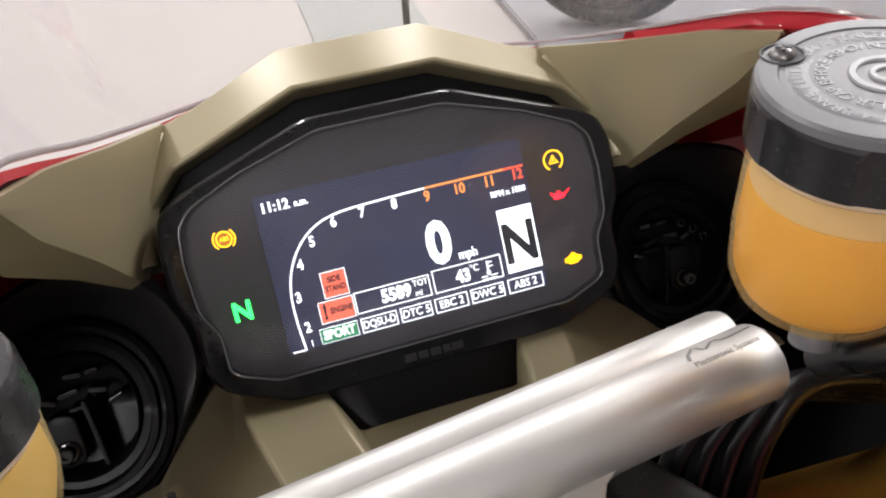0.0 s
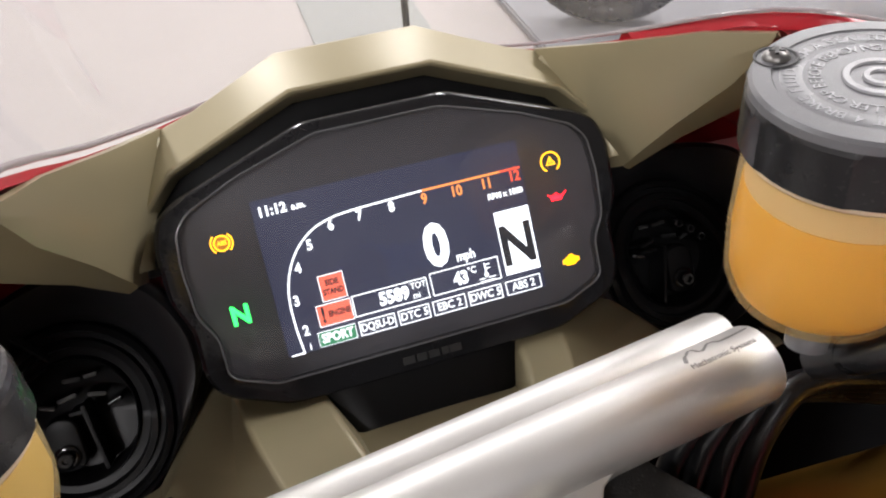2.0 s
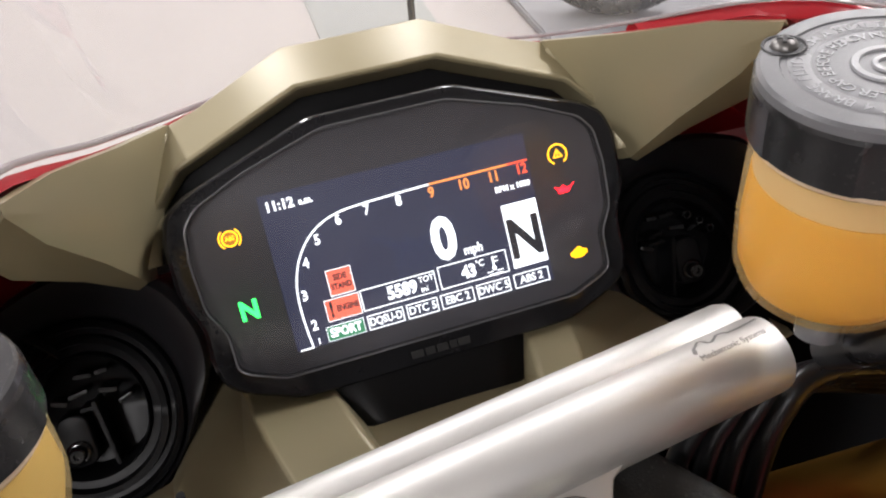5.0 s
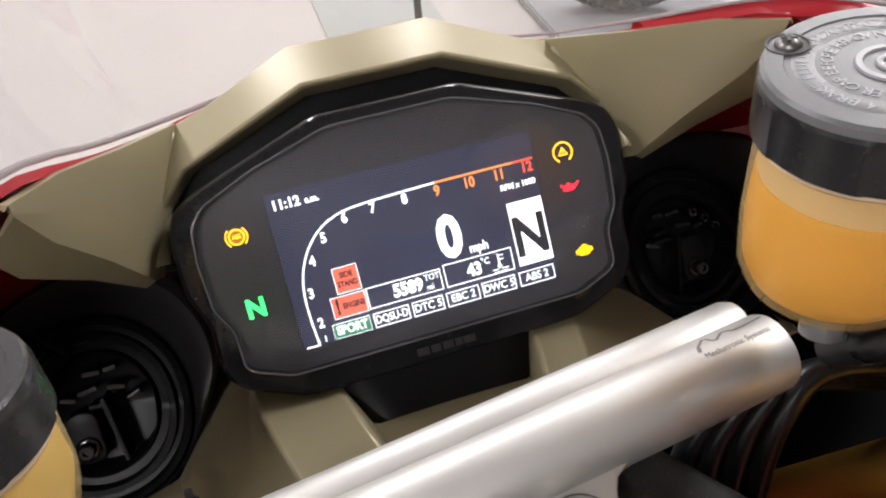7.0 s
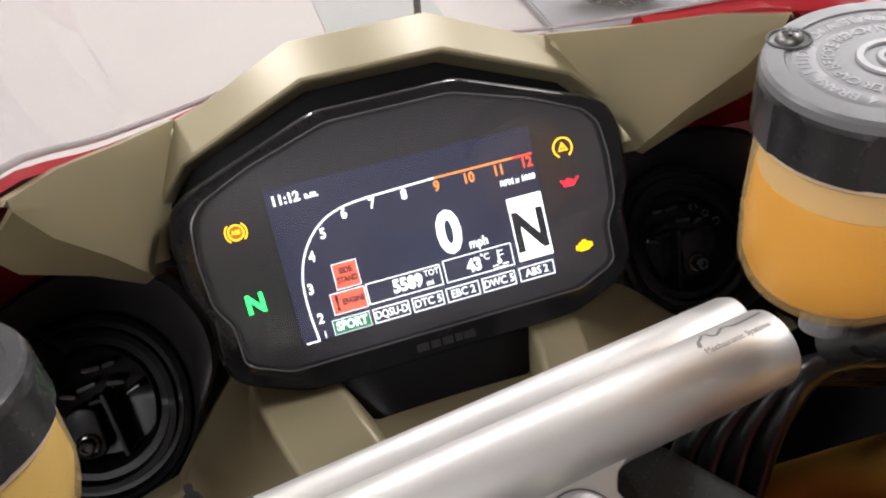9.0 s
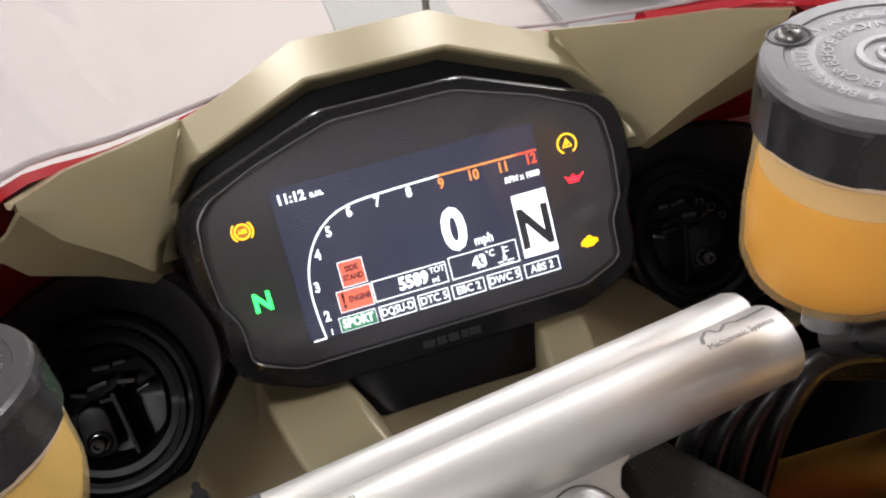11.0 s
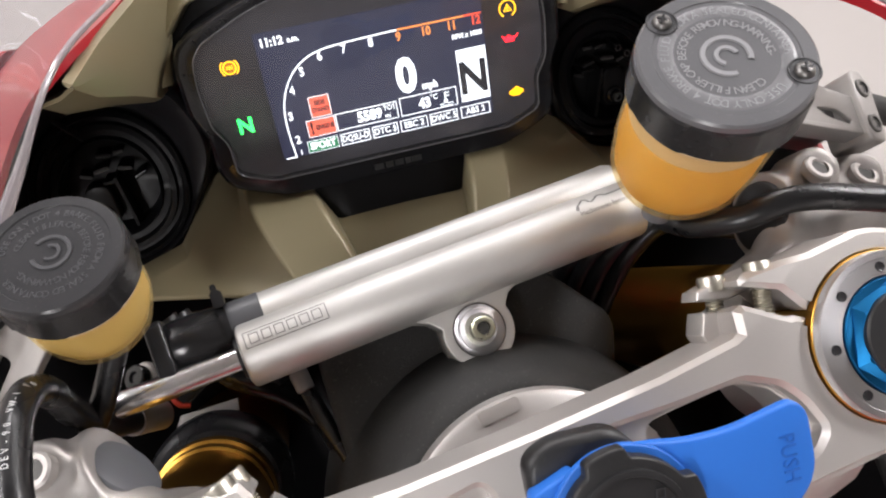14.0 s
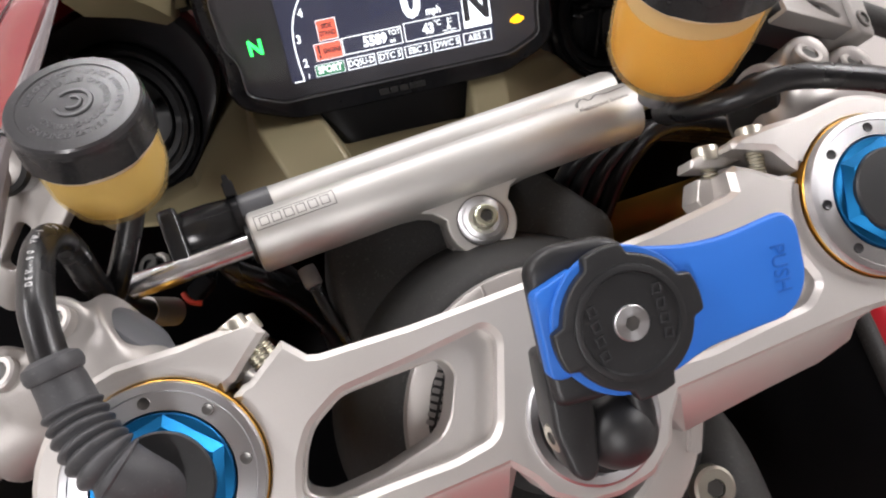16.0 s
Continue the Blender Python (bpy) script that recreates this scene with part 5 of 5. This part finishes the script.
# ---- phone mount ----
def phone_mount():
    p = thing("phone_mount", M, "black and blue twist-lock phone mount on a ball arm", "phone mount")
    k = 0.001
    pk = []
    for j in range(72):
        a = 2 * math.pi * j / 72
        ph = (j + 2) % 18
        pk.append(((20.3 if ph < 7 else 17.6) * k * math.cos(a), (20.3 if ph < 7 else 17.6) * k * math.sin(a)))
    part("lock_disc", plate([rounded(pk, 0.0006, 2)], -0.0050, -0.0006, 0.0008), BLACK, p)
    part("disc_face", lathe([(0.0150, -0.0008), (0.0148, 0.0002), (0.0142, 0.0004), (0.0132, 0.0004), (0.0128, -0.0004), (0.0, -0.0004)], 56), BLACK, p)
    part("screw", lathe([(0, 0.0002), (0.0019, 0.0003), (0.0019, 0.0007), (0.0044, 0.0007), (0.0047, 0.0004), (0.0047, -0.0004)], 40), RING_METAL, p, "silver countersunk screw")
    part("screw_socket", lathe([(0, 0.0004), (0.0020, 0.00075)], 6), SCREW_DARK, p)
    for x, a in ((8.9, 80), (-8.9, 100)):
        for j in range(4):
            v = 6.0 - j * 3.9
            part("brand_bar", plate([[(-0.0013, -0.0014), (0.0013, -0.0014), (0.0013, 0.0014), (-0.0013, 0.0014)], [(-0.0008, -0.0009), (0.0008, -0.0009), (0.0008, 0.0009), (-0.0008, 0.0009)]], -0.0004, 0.00005), CAP, p, "", pose(x * k, v * k, 0.0001, 0, 0, a - 90))
    blade = [(x * k, y * k) for x, y in rounded([(-6, 18.5), (10, 16.5), (22, 12.6), (34, 11.0), (52, 12.2), (55, 8), (53.6, -8), (47, -15.4), (20, -15.6), (10, -18.8), (-10, -17)], 5)]
    part("release_blade", plate([blade], -0.0100, -0.0065, 0.0010), BLUE_PLASTIC, p, "blue push lever")
    part("lever_ring", plate([ring_pts(0, 0, 0.0195, 60)], -0.0072, -0.0046, 0.0006), BLUE_PLASTIC, p, "blue ring")
    part("lever_side", plate([[(x * k, y * k) for x, y in rounded([(-20.6, 14), (-8, 17), (-8, -14), (-13, -9.5), (-20.0, -9.5), (-22.5, -8)], 2)]], -0.0120, -0.0060, 0.0008), BLUE_PLASTIC, p)
    me = words("PUSH", 0.0062, 0.0, 0.0002, "CENTER", 0.9)
    part("push_word", me, BLUE_DARK, p, "", pose(0.0465, -0.0022, -0.00645, 0, 0, -96), 0)
    part("back_shell", plate([[(x * k, y * k) for x, y in rounded([(-19, 20.5), (-11, 23.5), (6, 21), (12, 12), (10, -14), (-8, -20), (-22.5, -18), (-21.5, -4)], 4)]], -0.0190, -0.0105, 0.0025), BLACK, p)
    for pts in ([(-21.4, -4), (-10.5, -4), (-12.0, -24), (-16.0, -39.5), (-19.5, -41.0), (-23.0, -38.0), (-24.4, -25)], [(-1.5, -8), (4.5, -8), (4.6, -30), (0.6, -39.5), (-1.5, -38)]):
        part("fork_arm", plate([[(x * k, y * k) for x, y in rounded(pts, 2.2)]], -0.0290, -0.0130, 0.0016), BLACK, p)
    part("ball", lathe([(0.0112 * math.sin(math.pi * j / 24), -0.0112 * math.cos(math.pi * j / 24)) for j in range(25)], 40), BLACK, p, "", pose(-0.0052, -0.0330, -0.0215))
    part("stem", tube([(-0.0060, -0.0340, -0.026), (-0.0070, -0.0330, -0.040), (-0.0060, -0.0300, -0.060)], 0.0130, 28, 5), BLACK, p)
    part("side_screw", lathe([(0.0021, 0.0002), (0.0019, 0.0008), (0.0036, 0.0008), (0.0042, 0.0003), (0.0042, -0.0010)], 32), STEEL, p, "silver side screw", pose(-0.0238, -0.0275, -0.0190, 0, -78, 0))
    part("side_screw_socket", lathe([(0, 0.0003), (0.0022, 0.0004)], 6), BLACK_DUCT, p, "", pose(-0.0238, -0.0275, -0.0190, 0, -78, 0))
    return p

phone_mount()

# ---- steering head ----
def frame_front():
    h = thing("motorcycle_frame", Y, "graphite cast front frame section with an aluminium ring nut", "motorcycle frame")
    c = (0.002, -0.034)
    part("ring_nut", lathe([(0.041, -0.062), (0.041, -0.050), (0.043, -0.0485), (0.054, -0.0485), (0.0562, -0.0500), (0.0570, -0.0530), (0.0570, -0.070)], 72), ALU_YOKE, h, "", pose(*c, 0))
    for a in (92, 212, 272, 332, 32):
        part("nut_tab", box(-0.008, 0.008, 0.050, 0.0555, -0.050, -0.0462, 0.0006), ALU_YOKE, h, "", pose(*c, 0, 0, 0, a - 90))
    slot = part("nut_slot", plate([rounded([(-0.0318, 0.0007), (-0.0280, -0.0020), (-0.0283, -0.0067), (-0.0354, -0.0193), (-0.0454, -0.0247), (-0.0441, -0.0182), (-0.0382, -0.0063)], 0.0022)], -0.0500, -0.0480, 0.0005), GRAPHITE, h, "dark grey insert with a grid of cells")
    for k in range(8):
        for j in (-1, 1):
            part("rib", box(-0.0014, 0.0014, -0.0009, 0.0009, 0, 0.0008, 0.0002), PERCH, slot, "", pose(-0.0309 - 0.00155 * k + 0.0017 * j, -0.0022 - 0.0024 * k - 0.0009 * j, -0.0481, 0, 0, -32 - 1.5 * k))
    part("bearing_seal", lathe([(0.0, -0.061), (0.030, -0.060), (0.034, -0.056), (0.0385, -0.056), (0.041, -0.060)], 72, None, lambda k, r, z: 1.0), GRAPHITE, h, "", pose(*c, 0))
    part("casting", lathe([(0.0570, -0.056), (0.0590, -0.0565), (0.064, -0.062), (0.072, -0.078), (0.078, -0.098), (0.082, -0.16), (0.08, -0.22)], 72), GRAPHITE, h, "", pose(*c, 0))
    post = [(-0.058, 0.004), (0.064, 0.004), (0.074, 0.030), (0.050, 0.062), (0.040, 0.082), (-0.045, 0.082), (-0.055, 0.060)]
    part("gusset", plate([rounded(post, 0.008)], -0.22, -0.096, 0.006), GRAPHITE, h)
    part("damper_mount", plate([rounded([(-0.004, 0.058), (0.022, 0.060), (0.0235, 0.0395), (0.0085, 0.0292), (-0.0050, 0.0335)], 0.002)], -0.125, -0.0855, 0.001), CAST, h)
    part("strut", tube([(0.062, -0.048, -0.120), (0.060, -0.075, -0.085), (0.058, -0.105, -0.075), (0.056, -0.16, -0.075)], 0.020, 20, 6), GRAPHITE, h)
    socket_bolt("strut_bolt", h, pose(0.0500, -0.0830, -0.0590), 0.0085, 0.006, 0.0036, STEEL)
    return h

frame_front()

# ---- lever perches ----
def clutch_perch():
    c = thing("clutch_lever_perch", basis((-0.160, 0.0745, 1.108), (-0.25, -0.55, 0.80), (0.55, 0.45, 0.55)), "silver clutch lever perch with a slot and a round pivot cap", "lever bracket")
    part("bracket", plate([rounded([(-0.030, -0.012), (0.018, -0.014), (0.024, -0.004), (0.020, 0.010), (-0.030, 0.013)], 0.006), rounded([(-0.016, -0.0045), (0.002, -0.0045), (0.002, 0.0015), (-0.016, 0.0015)], 0.003)], -0.006, 0.0, 0.0008), CAST, c)
    part("pivot_ring", lathe([(0.0105, -0.004), (0.0115, 0.004), (0.0105, 0.0055), (0.0085, 0.0055), (0.008, 0.003)], 40), RUBBER, c, "", pose(0.020, 0.010, 0.004))
    part("pivot_cap", lathe([(0.0086, 0.002), (0.008, 0.0045), (0.005, 0.0062), (0, 0.0066)], 36), CAST, c, "", pose(0.020, 0.010, 0.004))
    return c

clutch_perch()

def brake_perch():
    c = thing("brake_lever_perch", basis((0.158, 0.0825, 1.110), (0.415, -0.17, 0.894), (0.9, -0.064, -0.43)), "grey brake lever perch with a slotted plate and two hexagon bolts", "lever bracket")
    part("bracket", plate([rounded([(-0.024, 0.0), (0.0200, 0.0), (0.0180, 0.0165), (-0.010, 0.020), (-0.024, 0.012)], 0.003), rounded([(-0.009, 0.0085), (0.004, 0.0090), (0.0125, 0.0050), (0.0110, 0.0030), (-0.003, 0.0050)], 0.0016)], -0.0022, 0.0, 0.0005), PERCH, c)
    part("bracket_edge", plate([rounded([(-0.024, -0.0006), (0.0205, -0.0006), (0.0205, 0.0016), (-0.024, 0.0016)], 0.0006)], -0.0090, 0.0002, 0.0004), PERCH, c)
    part("body", plate([rounded([(-0.030, 0.004), (0.018, 0.003), (0.018, 0.024), (-0.030, 0.024)], 0.006)], -0.026, -0.0090, 0.002), BLACK, c, "dark lever housing")
    part("clamp_block", plate([rounded([(0.0170, -0.004), (0.0280, -0.005), (0.0290, 0.020), (0.0240, 0.0290), (0.0165, 0.0270)], 0.004)], -0.016, 0.0025, 0.0012), PERCH, c)
    part("lever", tube([(0.024, 0.016, -0.010), (0.050, 0.022, -0.012), (0.110, 0.016, -0.010)], 0.0062, 16, 5), GRAPHITE, c)
    for x, yy in ((0.0226, 0.0035), (0.0222, 0.0195)):
        socket_bolt("bolt", c, pose(x, yy, 0.0022), 0.0042, 0.0012, 0.0025, SCREW_DARK)
    return c

brake_perch()

# ---- cables and hoses ----
def hose(name, pts, r, label, mat=None, steps=8, n=14):
    return single(name, tube(pts, r, n, steps), mat or RUBBER, label, "hose", None, "hoses")

def fitted_hose(name, pts, r, label):
    h = thing(name, I4, label, "hose", "hoses")
    part("tube", tube(pts, r, 20, 12), RUBBER, h)
    a, q = Vector(pts[0]), Vector(pts[1])
    d = (q - a).normalized()
    part("ferrule", tube([a - d * 0.006, a, a + d * 0.007], r * 1.15, 20, 2), BLACK, h, "crimped dark ferrule")
    return h

fitted_hose("brake_hose", [(0.090, 0.070, 1.090), (0.091, 0.062, 1.100), (0.103, 0.056, 1.110), (0.122, 0.0555, 1.1165), (0.145, 0.050, 1.1165), (0.175, 0.042, 1.110), (0.240, 0.030, 1.08)], 0.0050, "thick black rubber brake hose below the reservoir")
fitted_hose("clutch_hose", [(-0.118, 0.080, 1.122), (-0.122, 0.075, 1.105), (-0.135, 0.060, 1.085), (-0.150, 0.055, 1.06), (-0.17, 0.06, 1.02)], 0.0045, "black rubber hose below the reservoir")

def fork_cable():
    c = thing("fork_cable", I4, "black cable with a ribbed rubber boot into a fork cap", "cable")
    path = [(-0.1350, 0.0640, 1.040), (-0.1415, 0.0580, 1.062), (-0.1425, 0.0550, 1.090), (-0.1405, 0.0550, 1.116), (-0.1409, 0.0510, 1.1315), (-0.1407, 0.0393, 1.142), (-0.1397, 0.0213, 1.148), (-0.1385, 0.0121, 1.1487), (-0.1371, 0.0015, 1.1466)]
    part("cable", tube(path, 0.0050, 18, 10), RUBBER, c)
    part("gland", tube([(-0.1300, 0.0670, 1.030), (-0.1350, 0.0640, 1.040), (-0.1375, 0.0622, 1.046)], 0.0062, 18, 3), CAST, c, "grey cable gland")
    part("collar", lathe([(0.0050, -0.0035), (0.0076, -0.0022), (0.0082, -0.0008), (0.0082, 0.0008), (0.0076, 0.0022), (0.0050, 0.0035)], 28, look((-0.1369, 0.0008, 1.1464), (-0.1356, -0.0054, 1.1431))), RUBBER_GREY, c)
    boot = [(-0.1371, 0.0003, 1.1462), (-0.1356, -0.0054, 1.1431), (-0.1340, -0.0121, 1.1409), (-0.1315, -0.0194, 1.1396), (-0.1275, -0.0263, 1.1381), (-0.1209, -0.0316, 1.1334), (-0.1160, -0.0335, 1.1244)]
    def boot_shape(q):
        ribs = 0.24 * (abs(math.cos(q * math.pi * 14)) - 0.55) if 0.27 < q < 0.72 else 0.0
        return (0.84 + 0.34 * min(q, 0.6) - 1.0 * max(0, q - 0.68)) * (1 + ribs)
    part("boot", tube(boot, 0.0080, 30, 20, boot_shape), RUBBER_GREY, c, "ribbed grey rubber boot")
    pth = smooth_path(path, 10)
    for k, ch in enumerate("DEV-90 VW-1 70"):
        f = (0.735 - k * 0.0155) * (len(pth) - 1)
        i = int(f)
        q = pth[i].lerp(pth[i + 1], f - i)
        d = (pth[i - 1] - pth[i + 1]).normalized()
        out = Vector((0.10, -0.55, 0.83))
        out = (out - d * out.dot(d)).normalized()
        if ch != " ":
            part("print", words(ch, 0.0028, 0.0, 0.00005, "CENTER", 0.85), PRINT, c, "", basis(q + out * 0.00503, out, d), 0)
    return c

fork_cable()
for k in range(4):
    q = Vector((-0.0078, 0.0030, -0.0040)) * k
    hose("wiring_cable", [Vector(p) + q * f for p, f in (((0.200, 0.060, 1.030), 0.3), ((0.150, 0.072, 1.050), 0.5), ((0.108, 0.084, 1.056), 0.7), ((0.088, 0.080, 1.046), 1), ((0.076, 0.070, 1.020), 1), ((0.074, 0.064, 0.985), 1), ((0.080, 0.072, 0.92), 0.6), ((0.085, 0.09, 0.84), 0.4))], 0.0045, "black cable running down beside the steering head")
for k in range(3):
    q = Vector((0.002, -0.006, -0.006)) * k
    hose("wiring_cable", [Vector(p) + q * f for p, f in (((-0.112, 0.100, 1.052), 0.3), ((-0.106, 0.090, 1.047), 1), ((-0.098, 0.083, 1.042), 1), ((-0.084, 0.077, 1.030), 1), ((-0.071, 0.066, 1.004), 1), ((-0.066, 0.052, 0.965), 1), ((-0.066, 0.055, 0.88), 0.5))], 0.0045, "black cable curving down over the fork leg")
hose("valve_lead", [(-0.116, 0.098, 1.056), (-0.110, 0.086, 1.050), (-0.100, 0.074, 1.044), (-0.085, 0.068, 1.03), (-0.075, 0.075, 0.98)], 0.0040, "black lead of the damper valve")

# ---- fuel tank behind ----
def tank():
    rows = []
    for y, w, z in ((-0.165, 0.17, 1.00), (-0.185, 0.21, 1.06), (-0.24, 0.22, 1.11), (-0.35, 0.21, 1.14), (-0.55, 0.13, 1.05)):
        rows.append([(w * math.cos(a) * 1.0, y, z - 0.30 + 0.30 * max(0, math.sin(a)) ** 0.45) for a in [math.pi * k / 24 for k in range(25)]])
    single("fuel_tank", loft(rows, thick=0.002), RED, "glossy red motorcycle fuel tank", "fuel tank", smooth=60)

tank()

single("wiring_bracket", moved(plate([[(-0.1346, 0.0550), (-0.1032, 0.0530), (-0.1050, 0.0450), (-0.1209, 0.0400), (-0.1367, 0.0320), (-0.1500, 0.0200), (-0.1580, 0.0200), (-0.1440, 0.0420)]], -0.219, -0.215, 0.0004), Y), PERCH, "pale grey bent wiring bracket beside the fork leg", "bracket")

def fairing_side(side):
    f = thing("fairing_side_panel", I4, "red inner edge of the side fairing with a dark rim", "fairing", "fairing side panels")
    rows = [[(side * (x + 0.10 * (y - 0.02)), y, z) for x, z in ((0.196, 0.978), (0.203, 0.985), (0.214, 0.984), (0.245, 0.955), (0.275, 0.86), (0.28, 0.70))] for y in (0.10, 0.05, 0.0, -0.05, -0.12)]
    part("panel", loft(rows, thick=0.002), RED, f, "", None, 60)
    part("edge_strip", tube([(side * (0.196 + 0.10 * (y - 0.02)), y, 0.980) for y in (0.10, 0.05, 0.0, -0.05, -0.12)], 0.005, 12, 4), GRAPHITE, f, "dark rubber edge strip")

fairing_side(1)

def wire_plug():
    p = thing("wire_plug", D @ pose(-0.1165, -0.0010, -0.0390, 0, 0, 28), "small black wire plug with a red wire under the rod", "plug")
    part("housing", box(-0.0062, 0.0062, -0.0040, 0.0040, -0.004, 0.004, 0.0014), SATIN_BLACK, p)
    part("wire", tube([(-0.0072, 0.0042, 0.001), (-0.0078, -0.001, 0.0015), (-0.0050, -0.0050, 0.001)], 0.0013, 12, 5), WIRE_RED, p, "red wire")
    part("tail", tube([(0.005, 0.001, 0.0), (0.012, 0.006, -0.001), (0.017, 0.014, -0.004)], 0.0034, 16, 5), RUBBER, p)

wire_plug()

def cable_boot():
    p = thing("cable_boot", D @ pose(-0.0713, -0.0167, -0.0257, 90, 0, 6), "pale grey plastic boot on a cable below the damper", "cable boot")
    part("boot", lathe([(0, -0.0055), (0.0036, -0.0055), (0.0040, -0.0045), (0.0040, 0.0032), (0.0034, 0.0038), (0, 0.0038)], 24), PERCH, p)
    part("cable", tube([(0, 0, 0.003), (0.0005, 0, 0.020), (0.004, 0.002, 0.05), (0.004, 0.006, 0.10)], 0.0028, 14, 5), RUBBER, p)

cable_boot()

def rod_screw():
    p = thing("rod_end_screw", D @ pose(-0.1290, 0.0078, -0.0130, -20, -30, 0), "black knurled screw at the end of the damper rod", "screw")
    part("head", lathe([(0, 0.0030), (0.0020, 0.0030), (0.0024, 0.0040), (0.0048, 0.0040), (0.0053, 0.0034), (0.0053, 0.0), (0.0, 0.0)], 36, None, lambda k, r, z: 1 - 0.05 * (k % 2)), SATIN_BLACK, p)
    part("eye", lathe([(0, -0.0075), (0.0066, -0.0075), (0.0072, -0.0066), (0.0072, -0.0012), (0.0062, 0.0), (0, 0.0)], 32), CAST, p, "grey rod eye")

rod_screw()
